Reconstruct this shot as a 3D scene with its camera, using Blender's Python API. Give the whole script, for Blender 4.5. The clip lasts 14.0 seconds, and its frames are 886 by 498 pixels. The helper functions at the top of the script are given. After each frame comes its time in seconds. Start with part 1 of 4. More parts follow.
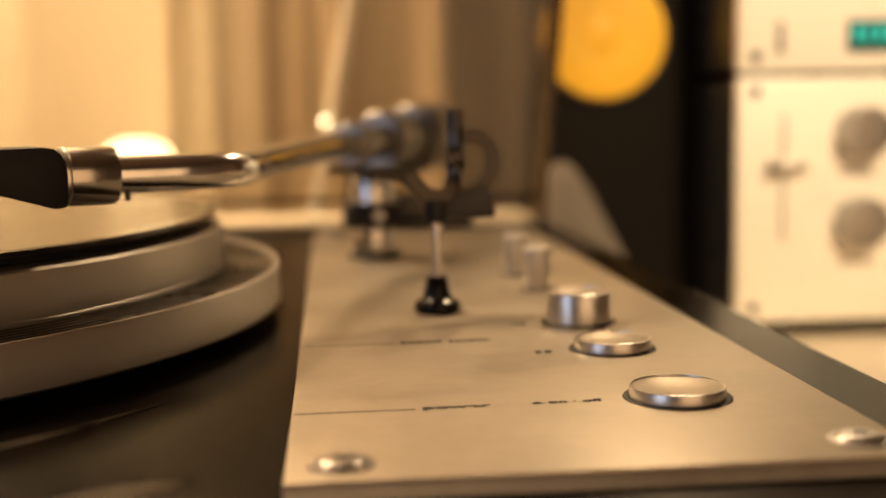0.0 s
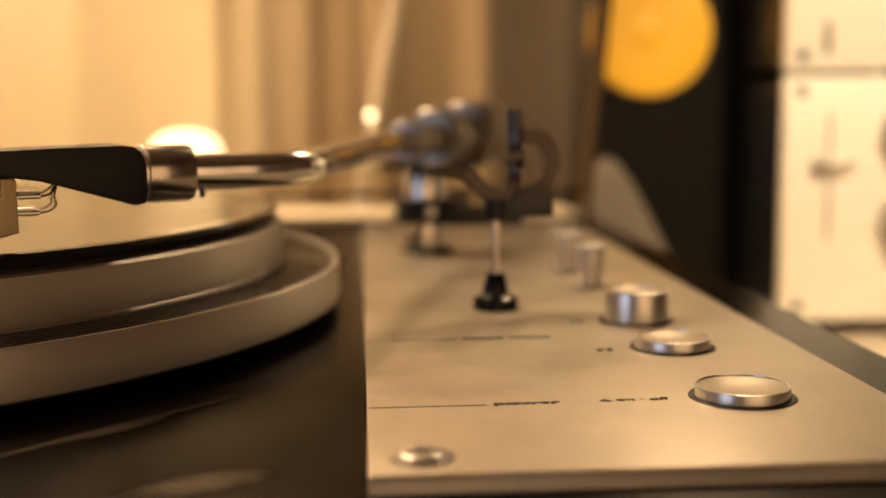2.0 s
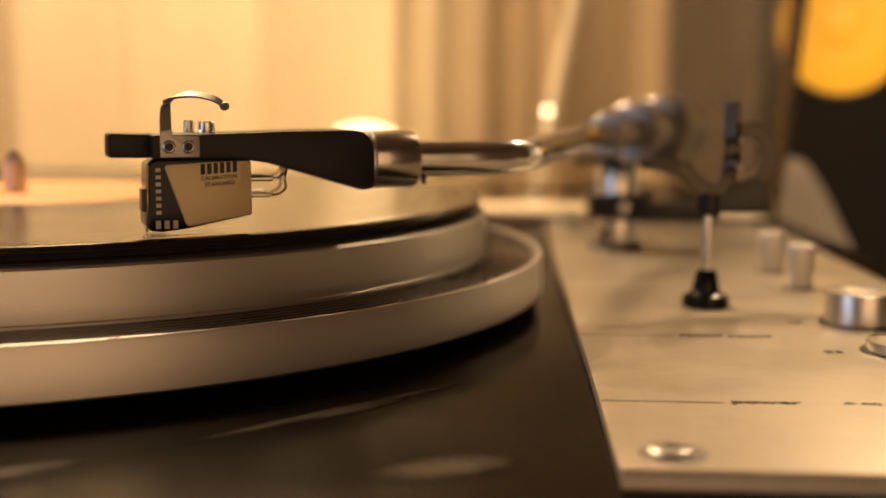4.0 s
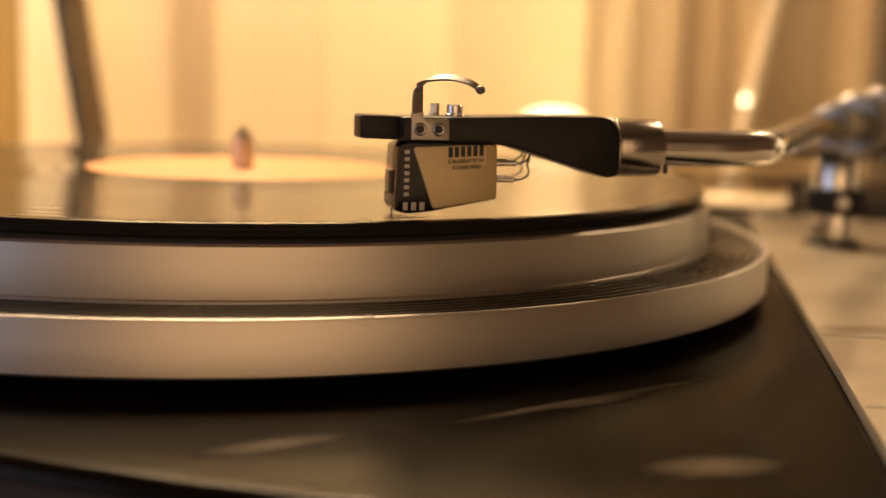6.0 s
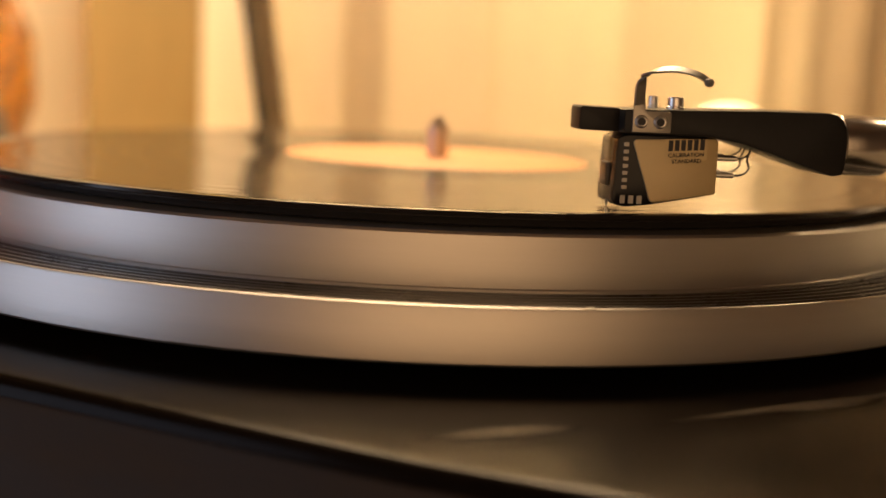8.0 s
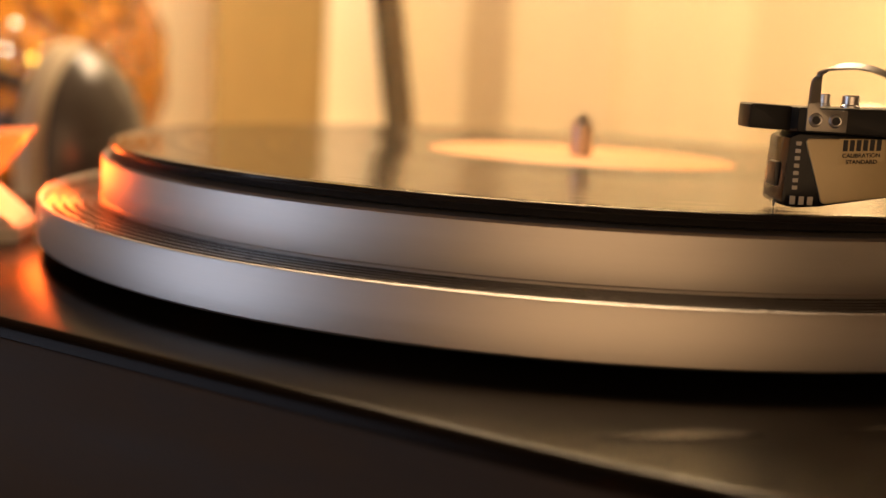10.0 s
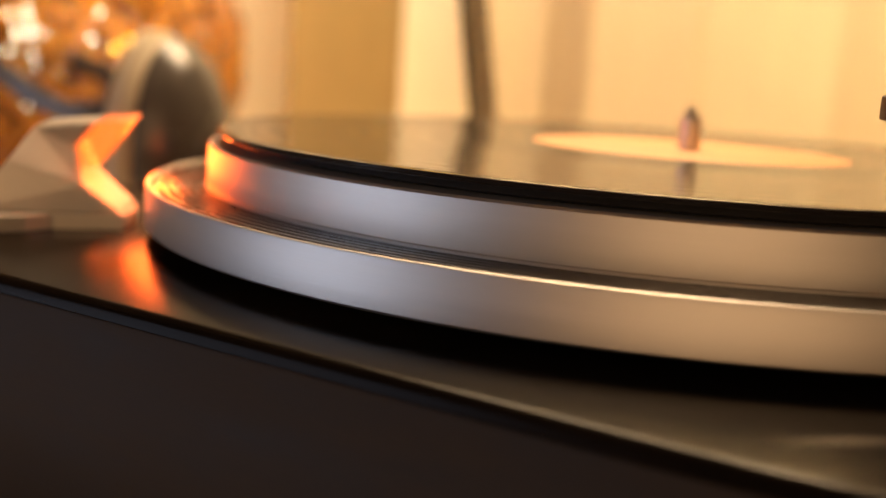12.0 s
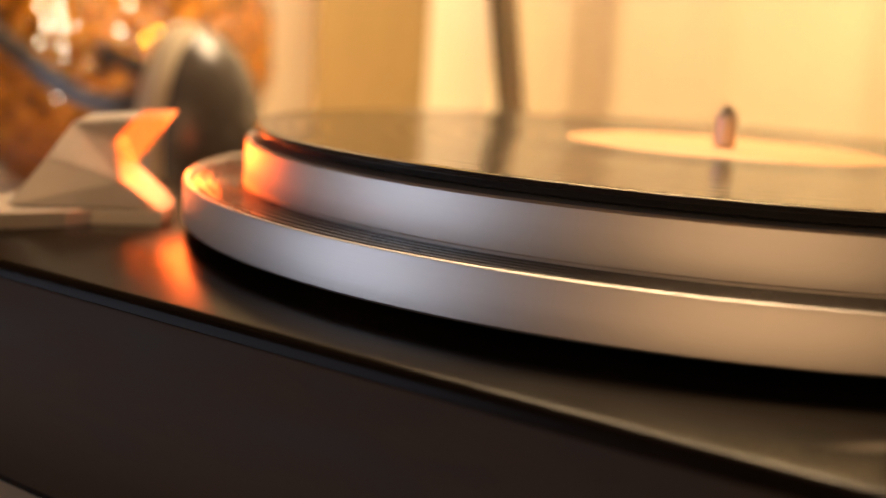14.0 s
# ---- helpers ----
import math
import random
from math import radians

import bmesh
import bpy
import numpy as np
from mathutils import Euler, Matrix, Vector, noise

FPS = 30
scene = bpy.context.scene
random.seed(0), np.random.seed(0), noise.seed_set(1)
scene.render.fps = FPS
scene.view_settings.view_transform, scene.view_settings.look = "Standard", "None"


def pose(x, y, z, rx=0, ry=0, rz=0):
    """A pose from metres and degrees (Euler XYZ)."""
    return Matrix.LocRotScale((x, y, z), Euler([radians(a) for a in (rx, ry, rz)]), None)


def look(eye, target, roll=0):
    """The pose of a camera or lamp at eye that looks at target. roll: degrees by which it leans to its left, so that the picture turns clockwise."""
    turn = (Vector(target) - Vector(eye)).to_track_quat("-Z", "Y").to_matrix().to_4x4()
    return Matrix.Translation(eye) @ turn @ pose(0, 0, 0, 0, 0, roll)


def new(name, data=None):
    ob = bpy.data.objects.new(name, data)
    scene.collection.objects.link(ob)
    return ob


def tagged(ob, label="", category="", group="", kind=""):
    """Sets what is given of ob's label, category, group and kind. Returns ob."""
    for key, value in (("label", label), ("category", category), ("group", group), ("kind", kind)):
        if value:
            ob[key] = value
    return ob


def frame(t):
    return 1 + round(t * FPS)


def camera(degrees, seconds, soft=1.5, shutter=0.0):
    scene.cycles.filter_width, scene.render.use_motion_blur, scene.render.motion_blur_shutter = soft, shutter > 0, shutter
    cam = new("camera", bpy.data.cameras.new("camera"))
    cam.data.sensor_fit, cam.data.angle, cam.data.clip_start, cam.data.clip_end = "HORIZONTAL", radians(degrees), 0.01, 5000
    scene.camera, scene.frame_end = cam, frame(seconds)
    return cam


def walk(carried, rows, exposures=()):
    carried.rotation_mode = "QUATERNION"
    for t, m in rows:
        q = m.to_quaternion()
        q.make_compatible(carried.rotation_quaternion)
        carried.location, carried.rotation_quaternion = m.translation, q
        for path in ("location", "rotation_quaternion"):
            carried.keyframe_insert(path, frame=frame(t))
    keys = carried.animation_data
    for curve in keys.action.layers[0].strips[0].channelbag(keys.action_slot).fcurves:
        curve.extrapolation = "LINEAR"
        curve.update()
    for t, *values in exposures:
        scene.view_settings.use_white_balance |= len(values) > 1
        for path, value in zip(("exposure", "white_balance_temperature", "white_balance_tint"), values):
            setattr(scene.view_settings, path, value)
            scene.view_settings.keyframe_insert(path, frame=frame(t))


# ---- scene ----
ROWS = [
    (0, 0.1870, -0.3660, 0.0618, -5.59, -6.65, 0.99),
    (0.5, 0.1857, -0.3685, 0.0626, -5.73, -6.68, 0.87),
    (1, 0.1842, -0.3705, 0.0638, -5.87, -6.88, 0.61),
    (1.5, 0.1815, -0.3721, 0.0647, -5.76, -7.02, 0.77),
    (2, 0.1776, -0.3713, 0.0643, -4.08, -7.04, 0.49),
    (2.5, 0.1740, -0.3706, 0.0640, -2.18, -7.09, 0.24),
    (3, 0.1691, -0.3690, 0.0629, -0.23, -7.02, 0.06),
    (5.5, 0.1445, -0.3676, 0.0613, 8.83, -7.64, -1.16),
    (6, 0.1393, -0.3679, 0.0619, 11.09, -8.00, -1.57),
    (6.5, 0.1352, -0.3685, 0.0610, 12.67, -8.04, -1.69),
    (7, 0.1307, -0.3703, 0.0615, 14.57, -8.24, -1.92),
    (7.5, 0.1265, -0.3712, 0.0607, 16.66, -8.37, -2.32),
    (8, 0.1232, -0.3713, 0.0601, 18.23, -8.47, -2.60),
    (8.5, 0.1207, -0.3719, 0.0600, 19.77, -8.63, -2.75),
    (9, 0.1177, -0.3737, 0.0594, 21.21, -8.64, -2.85),
    (11.5, 0.0980, -0.3731, 0.0565, 25.62, -9.01, -3.61),
    (12, 0.0939, -0.3744, 0.0560, 26.21, -9.13, -3.67),
    (12.5, 0.0910, -0.3746, 0.0556, 26.56, -9.22, -3.73),
    (13, 0.0908, -0.3764, 0.0561, 26.85, -9.36, -3.68),
    (13.5, 0.0906, -0.3774, 0.0575, 27.13, -9.60, -3.75),
    (14, 0.0897, -0.3773, 0.0584, 27.20, -9.77, -3.79),
]
cam = camera(41.7, 14.0, soft=1.5)
cam.data.dof.use_dof = True
cam.data.dof.focus_distance = 0.251
cam.data.dof.aperture_fstop = 7.4
walk(cam, [(t, pose(x, y, z, 90 + p, r, w)) for t, x, y, z, w, p, r in ROWS],
     exposures=[(0.0, -0.16), (3.0, -0.13), (5.5, 0.20), (7.5, 0.13), (9.0, 0.10), (11.5, 0.12), (14.0, 0.28)])

# ---- world and light ----
world = bpy.data.worlds.new("world")
scene.world = world
world.use_nodes = True
wbg = world.node_tree.nodes["Background"]
wbg.inputs["Color"].default_value = (1.0, 0.72, 0.45, 1)
wbg.inputs["Strength"].default_value = 0.05


def lamp(name, kind, energy, color, m, **kw):
    d = bpy.data.lights.new(name, kind)
    d.energy, d.color = energy, color
    for k, v in kw.items():
        if k == "size":
            if kind == "AREA":
                d.size = v
            else:
                d.shadow_soft_size = v
        elif k == "cone":
            d.spot_size, d.spot_blend = radians(v), 0.4
        elif k == "size_y":
            d.shape, d.size_y = "RECTANGLE", v
    o = new(name, d)
    o.matrix_world = m
    return o


WARM = (1.0, 0.70, 0.38)
# pendant behind the dust cover, window to the front left, floor lamp to the front right, small lamp on the loudspeaker,
# added fill spot aimed at the amplifier
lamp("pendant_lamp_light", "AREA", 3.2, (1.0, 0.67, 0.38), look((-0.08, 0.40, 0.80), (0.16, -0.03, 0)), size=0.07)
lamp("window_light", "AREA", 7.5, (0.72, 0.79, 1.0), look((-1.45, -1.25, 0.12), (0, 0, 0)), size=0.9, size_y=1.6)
lamp("floor_lamp_light", "AREA", 5.8, (1.0, 0.59, 0.29), look((0.60, -1.35, 0.12), (0.15, 0.0, 0.03)), size=1.1, size_y=1.3)
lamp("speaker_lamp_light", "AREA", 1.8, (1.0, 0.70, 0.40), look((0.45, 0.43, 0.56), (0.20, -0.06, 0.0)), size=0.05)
# no fixture here: narrow spot added to brighten the amplifier face
lamp("amplifier_fill_light", "SPOT", 78.0, (1.0, 0.76, 0.47), look((0.55, -0.75, 0.75), (0.53, 0.26, 0.07)), size=0.05, cone=23)
lamp("mood_lamp_light", "POINT", 0.10, (1.0, 0.66, 0.34), pose(0.064, 0.385, 0.12), size=0.03)
# unseen area fill, added only to brighten the blinds
lamp("blinds_fill_light", "AREA", 10.0, (1.0, 0.70, 0.405), look((-0.20, 0.32, 0.60), (-0.20, 0.52, 0.06)), size=0.36)
lamp("strobe_light", "POINT", 0.16, (1.0, 0.11, 0.012), pose(-0.1500, -0.0850, 0.0255), size=0.011)


# ---- materials ----
def mat(name, color, rough=0.5, metal=0.0, vary=0.15, scale=60.0, bump=0.0, bscale=None, rvary=0.1, spec=0.5,
        stretch=(1, 1, 1), aniso=0.0, emit=None, emit_strength=0.0, coat=0.0):
    m = bpy.data.materials.new(name)
    m.use_nodes = True
    nt = m.node_tree
    b = nt.nodes["Principled BSDF"]
    b.inputs["Metallic"].default_value = metal
    b.inputs["Specular IOR Level"].default_value = spec
    b.inputs["Coat Weight"].default_value = coat
    b.inputs["Anisotropic"].default_value = aniso
    tc = nt.nodes.new("ShaderNodeTexCoord")
    mp = nt.nodes.new("ShaderNodeMapping")
    mp.inputs["Scale"].default_value = stretch
    nt.links.new(tc.outputs["Object"], mp.inputs["Vector"])
    n1 = nt.nodes.new("ShaderNodeTexNoise")
    n1.inputs["Scale"].default_value = scale
    n1.inputs["Detail"].default_value = 6
    n2 = nt.nodes.new("ShaderNodeTexNoise")
    n2.inputs["Scale"].default_value = scale * 9
    n2.inputs["Detail"].default_value = 4
    for n in (n1, n2):
        nt.links.new(mp.outputs["Vector"], n.inputs["Vector"])
    mx = nt.nodes.new("ShaderNodeMath")
    mx.operation = "MULTIPLY_ADD"
    nt.links.new(n2.outputs["Fac"], mx.inputs[0])
    mx.inputs[1].default_value = 0.4
    nt.links.new(n1.outputs["Fac"], mx.inputs[2])
    ramp = nt.nodes.new("ShaderNodeMapRange")
    ramp.inputs["From Min"].default_value, ramp.inputs["From Max"].default_value = 0.35, 1.05
    nt.links.new(mx.outputs[0], ramp.inputs["Value"])
    cr = nt.nodes.new("ShaderNodeMix")
    cr.data_type = "RGBA"
    lo = [max(0, c * (1 - vary)) for c in color[:3]]
    hi = [min(1, c * (1 + vary)) for c in color[:3]]
    cr.inputs["A"].default_value, cr.inputs["B"].default_value = (*lo, 1), (*hi, 1)
    nt.links.new(ramp.outputs[0], cr.inputs["Factor"])
    nt.links.new(cr.outputs["Result"], b.inputs["Base Color"])
    rr = nt.nodes.new("ShaderNodeMapRange")
    rr.inputs["To Min"].default_value = max(0.02, rough - rvary)
    rr.inputs["To Max"].default_value = min(1, rough + rvary)
    nt.links.new(ramp.outputs[0], rr.inputs["Value"])
    nt.links.new(rr.outputs[0], b.inputs["Roughness"])
    if bump:
        bp = nt.nodes.new("ShaderNodeBump")
        bp.inputs["Strength"].default_value = bump
        bp.inputs["Distance"].default_value = 0.0004
        nt.links.new(n2.outputs["Fac"], bp.inputs["Height"])
        nt.links.new(bp.outputs[0], b.inputs["Normal"])
    if emit:
        b.inputs["Emission Color"].default_value = (*emit, 1)
        b.inputs["Emission Strength"].default_value = emit_strength
    return m


ALU = mat("brushed_aluminium", (0.60, 0.57, 0.53), 0.45, 1.0, 0.05, 8, 0.05, stretch=(1, 1, 40), rvary=0.04)
ALU_PLATE = mat("satin_aluminium", (0.43, 0.375, 0.29), 0.42, 0.45, 0.20, 26, 0.05, rvary=0.09)
CHROME = mat("chrome", (0.86, 0.84, 0.80), 0.19, 1.0, 0.04, 40, rvary=0.04)
KNOB = mat("bright_turned_metal", (0.86, 0.84, 0.80), 0.42, 0.8, 0.06, 60, rvary=0.06)
SPINDLE = mat("worn_dark_chrome", (0.66, 0.58, 0.50), 0.36, 0.85, 0.15, 90, rvary=0.05)
COLLAR = mat("brushed_chrome", (0.60, 0.56, 0.51), 0.24, 1.0, 0.10, 30, 0.04, stretch=(1, 1, 6), rvary=0.06)
SATIN = mat("satin_chrome", (0.78, 0.76, 0.73), 0.33, 1.0, 0.05, 60, rvary=0.06)
STEEL = mat("dull_steel", (0.42, 0.40, 0.38), 0.36, 1.0, 0.15, 60, 0.05)
DARKGUN = mat("dark_gunmetal", (0.075, 0.066, 0.055), 0.34, 0.8, 0.2, 90, 0.1)
GUN = mat("gunmetal", (0.30, 0.28, 0.25), 0.38, 0.85, 0.2, 90, 0.1)
DECK = mat("dark_deck_lacquer", (0.0065, 0.0042, 0.0026), 0.23, 0.0, 0.35, 22, 0.003, rvary=0.04, spec=0.062)
BODY = mat("dark_body_vinyl", (0.025, 0.0165, 0.0100), 0.68, 0.0, 0.35, 18, 0.1, stretch=(1, 8, 8), rvary=0.1, spec=0.24)
BLACK = mat("black_plastic", (0.012, 0.012, 0.013), 0.32, 0.0, 0.3, 80, 0.05)
GLOSSBLACK = mat("gloss_black_plastic", (0.008, 0.008, 0.009), 0.18, 0.0, 0.3, 80, spec=0.22)
SHELL = mat("black_anodised_shell", (0.011, 0.0105, 0.0105), 0.42, 0.0, 0.35, 70, 0.15, rvary=0.10, spec=0.2)
RUBBER = mat("black_rubber", (0.020, 0.018, 0.017), 0.6, 0.0, 0.3, 50, 0.1)
RIBMAT = mat("ribbed_rubber", (0.060, 0.050, 0.040), 0.30, 0.0, 0.25, 60, 0.1)
BEIGE = mat("beige_enamel", (0.50, 0.385, 0.19), 0.36, 0.15, 0.06, 60, 0.03)
CREAMINK = mat("cream_ink", (0.50, 0.45, 0.36), 0.5, 0, 0.1)
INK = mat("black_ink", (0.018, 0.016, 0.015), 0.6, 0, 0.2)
LABEL = mat("peach_paper_label", (0.90, 0.43, 0.18), 0.6, 0, 0.08, 40, 0.05)
TABLE = mat("pale_table_laminate", (0.70, 0.60, 0.46), 0.45, 0, 0.10, 6, 0.05, stretch=(1, 6, 1))
FACE = mat("champagne_faceplate", (0.88, 0.82, 0.70), 0.42, 0.1, 0.05, 10, 0.04, stretch=(1, 1, 20))
WALL = mat("warm_wall_paint", (0.30, 0.20, 0.115), 0.85, 0, 0.08, 5, 0.2)
FLOORM = mat("brown_floor", (0.16, 0.09, 0.05), 0.5, 0, 0.3, 4, 0.2, stretch=(1, 8, 1))
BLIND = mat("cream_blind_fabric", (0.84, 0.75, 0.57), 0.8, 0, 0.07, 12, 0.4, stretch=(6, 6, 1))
# brighter copy of the cream: stronger lamplight put into the fabric colour
LITBLIND = mat("lit_cream_blind_fabric", (0.95, 0.88, 0.68), 0.8, 0, 0.04, 12, 0.4, stretch=(6, 6, 1))
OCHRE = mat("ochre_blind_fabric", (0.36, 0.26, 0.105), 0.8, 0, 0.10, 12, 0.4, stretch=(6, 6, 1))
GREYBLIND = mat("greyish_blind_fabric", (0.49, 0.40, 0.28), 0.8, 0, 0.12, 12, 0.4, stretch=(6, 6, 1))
# tan, brown and deep brown steps paint the lamplight fading to the right
SHADEBLIND = mat("tan_shaded_blind_fabric", (0.52, 0.40, 0.25), 0.8, 0, 0.12, 12, 0.4, stretch=(6, 6, 1))
SHADEBLIND_MID = mat("brown_shaded_blind_fabric", (0.37, 0.275, 0.16), 0.8, 0, 0.12, 12, 0.4, stretch=(6, 6, 1))
DARKWOOD = mat("dark_walnut", (0.020, 0.012, 0.007), 0.6, 0, 0.4, 9, 0.2, stretch=(1, 1, 7))
BAFFLE = mat("black_baffle_cloth", (0.007, 0.0048, 0.003), 0.8, 0, 0.4, 60, 0.2, spec=0.15)
# darkest step of the falloff painted on the right-hand slats
SHADEBLIND_DEEP = mat("deep_shaded_blind_fabric", (0.12, 0.085, 0.048), 0.8, 0, 0.15, 12, 0.4, stretch=(6, 6, 1))
YELLOW = mat("yellow_cone_paper", (0.85, 0.47, 0.02), 0.55, 0, 0.10, 30, 0.2)
GREYPL = mat("grey_plastic", (0.07, 0.060, 0.050), 0.24, 0, 0.2, 30)
PADCREAM = mat("pale_ear_pad", (0.42, 0.35, 0.24), 0.55, 0, 0.15, 40, 0.3)
CLOTH = mat("pale_grey_cloth", (0.17, 0.14, 0.11), 0.9, 0, 0.15, 50, 0.5)
SILVERPL = mat("silver_grey_plastic", (0.56, 0.51, 0.44), 0.34, 0.35, 0.1, 40, 0.05)
GREEN = mat("green_display", (0.0, 0.05, 0.045), 0.2, 0, 0.2, 60, emit=(0.0, 0.35, 0.27), emit_strength=0.10)
DIGITS = mat("green_digits", (0.0, 0.2, 0.16), 0.3, 0, 0.1, emit=(0.02, 0.75, 0.55), emit_strength=0.9)
GLOW = mat("lamp_diffuser", (1, 0.85, 0.6), 0.5, 0, 0.02, emit=(1.0, 0.80, 0.50), emit_strength=4.0)
# emissive colours that paint glints, on the bowl and beside the rod
GLINT = mat("warm_glint", (1, 0.9, 0.7), 0.4, 0, 0.02, emit=(1.0, 0.82, 0.55), emit_strength=14.0)
GLINT_AMBER = mat("amber_glint", (1, 0.7, 0.2), 0.4, 0, 0.02, emit=(1.0, 0.55, 0.06), emit_strength=14.0)


def glassy(name, color, rough, ior=1.45, haze=0.0):
    """Clear plastic or glass: tinted see-through with a Fresnel gloss, and a streaky film of dust where haze is given."""
    m = bpy.data.materials.new(name)
    m.use_nodes = True
    nt = m.node_tree
    nt.nodes.clear()
    out = nt.nodes.new("ShaderNodeOutputMaterial")
    mix = nt.nodes.new("ShaderNodeMixShader")
    tr = nt.nodes.new("ShaderNodeBsdfTransparent")
    tr.inputs["Color"].default_value = (*color, 1)
    gl = nt.nodes.new("ShaderNodeBsdfGlossy")
    gl.inputs["Roughness"].default_value = rough
    fr = nt.nodes.new("ShaderNodeFresnel")
    fr.inputs["IOR"].default_value = ior
    nt.links.new(fr.outputs[0], mix.inputs[0])
    nt.links.new(tr.outputs[0], mix.inputs[1])
    nt.links.new(gl.outputs[0], mix.inputs[2])
    surface = mix
    if haze:
        tc = nt.nodes.new("ShaderNodeTexCoord")
        mp = nt.nodes.new("ShaderNodeMapping")
        mp.inputs["Scale"].default_value = (22, 22, 2.5)
        nz = nt.nodes.new("ShaderNodeTexNoise")
        nz.inputs["Scale"].default_value = 1.0
        nz.inputs["Detail"].default_value = 4
        film = nt.nodes.new("ShaderNodeMapRange")
        film.inputs["From Min"].default_value, film.inputs["From Max"].default_value = 0.3, 0.7
        film.inputs["To Min"].default_value, film.inputs["To Max"].default_value = haze * 0.4, haze * 1.6
        dust = nt.nodes.new("ShaderNodeBsdfTranslucent")
        dust.inputs["Color"].default_value = (0.80, 0.74, 0.64, 1)
        surface = nt.nodes.new("ShaderNodeMixShader")
        nt.links.new(tc.outputs["Object"], mp.inputs["Vector"])
        nt.links.new(mp.outputs[0], nz.inputs["Vector"])
        nt.links.new(nz.outputs["Fac"], film.inputs["Value"])
        nt.links.new(film.outputs[0], surface.inputs[0])
        nt.links.new(mix.outputs[0], surface.inputs[1])
        nt.links.new(dust.outputs[0], surface.inputs[2])
    nt.links.new(surface.outputs[0], out.inputs[0])
    return m


ACRYLIC = glassy("clear_acrylic_lid", (0.92, 0.89, 0.83), 0.22, haze=0.07)
ACRYLIC_EDGE = glassy("smoky_acrylic_edge", (0.36, 0.29, 0.21), 0.08)


def orange_acrylic():
    m = bpy.data.materials.new("orange_acrylic")
    m.use_nodes = True
    b = m.node_tree.nodes["Principled BSDF"]
    b.inputs["Base Color"].default_value = (1.0, 0.42, 0.16, 1)
    b.inputs["Roughness"].default_value = 0.12
    b.inputs["Transmission Weight"].default_value = 0.88
    b.inputs["IOR"].default_value = 1.3
    b.inputs["Emission Color"].default_value = (1.0, 0.20, 0.03, 1)
    b.inputs["Emission Strength"].default_value = 0.65
    return m


ORANGE = orange_acrylic()


def amber_glass():
    m = bpy.data.materials.new("amber_glass")
    m.use_nodes = True
    nt = m.node_tree
    b = nt.nodes["Principled BSDF"]
    b.inputs["Roughness"].default_value = 0.08
    b.inputs["Transmission Weight"].default_value = 0.35
    tint = nt.nodes.new("ShaderNodeTexNoise")
    tint.inputs["Scale"].default_value = 26
    tint.inputs["Detail"].default_value = 3
    swirl = nt.nodes.new("ShaderNodeMapRange")
    swirl.inputs["From Min"].default_value, swirl.inputs["From Max"].default_value = 0.38, 0.62
    nt.links.new(tint.outputs["Fac"], swirl.inputs["Value"])
    hue = nt.nodes.new("ShaderNodeMix")
    hue.data_type = "RGBA"
    hue.inputs["A"].default_value, hue.inputs["B"].default_value = (0.15, 0.042, 0.003, 1), (0.80, 0.33, 0.02, 1)
    nt.links.new(swirl.outputs[0], hue.inputs["Factor"])
    nt.links.new(hue.outputs["Result"], b.inputs["Base Color"])
    v = nt.nodes.new("ShaderNodeTexVoronoi")
    v.inputs["Scale"].default_value = 28
    bp = nt.nodes.new("ShaderNodeBump")
    bp.inputs["Strength"].default_value = 0.9
    bp.inputs["Distance"].default_value = 0.012
    nt.links.new(v.outputs["Distance"], bp.inputs["Height"])
    nt.links.new(bp.outputs[0], b.inputs["Normal"])
    return m


AMBER = amber_glass()


def vinyl():
    """Black record: fine concentric grooves, with broader bands between the tracks."""
    m = bpy.data.materials.new("black_vinyl")
    m.use_nodes = True
    nt = m.node_tree
    b = nt.nodes["Principled BSDF"]
    b.inputs["Base Color"].default_value = (0.016, 0.013, 0.012, 1)
    b.inputs["Specular IOR Level"].default_value = 0.42
    tc = nt.nodes.new("ShaderNodeTexCoord")
    sep = nt.nodes.new("ShaderNodeSeparateXYZ")
    com = nt.nodes.new("ShaderNodeCombineXYZ")
    nt.links.new(tc.outputs["Object"], sep.inputs[0])
    nt.links.new(sep.outputs[0], com.inputs[0])
    nt.links.new(sep.outputs[1], com.inputs[1])
    ln = nt.nodes.new("ShaderNodeVectorMath")
    ln.operation = "LENGTH"
    nt.links.new(com.outputs[0], ln.inputs[0])
    nz = nt.nodes.new("ShaderNodeTexNoise")
    nz.noise_dimensions = "1D"
    nz.inputs["Scale"].default_value = 260
    nz.inputs["Detail"].default_value = 3
    nt.links.new(ln.outputs["Value"], nz.inputs["W"])
    rr = nt.nodes.new("ShaderNodeMapRange")
    rr.inputs["From Min"].default_value, rr.inputs["From Max"].default_value = 0.3, 0.7
    rr.inputs["To Min"].default_value, rr.inputs["To Max"].default_value = 0.09, 0.20
    nt.links.new(nz.outputs["Fac"], rr.inputs["Value"])
    nt.links.new(rr.outputs[0], b.inputs["Roughness"])
    wv = nt.nodes.new("ShaderNodeMath")
    wv.operation = "SINE"
    ml = nt.nodes.new("ShaderNodeMath")
    ml.operation = "MULTIPLY"
    ml.inputs[1].default_value = 9000
    nt.links.new(ln.outputs["Value"], ml.inputs[0])
    nt.links.new(ml.outputs[0], wv.inputs[0])
    bp = nt.nodes.new("ShaderNodeBump")
    bp.inputs["Strength"].default_value = 0.012
    bp.inputs["Distance"].default_value = 0.0002
    nt.links.new(wv.outputs[0], bp.inputs["Height"])
    nt.links.new(bp.outputs[0], b.inputs["Normal"])
    return m


VINYL = vinyl()


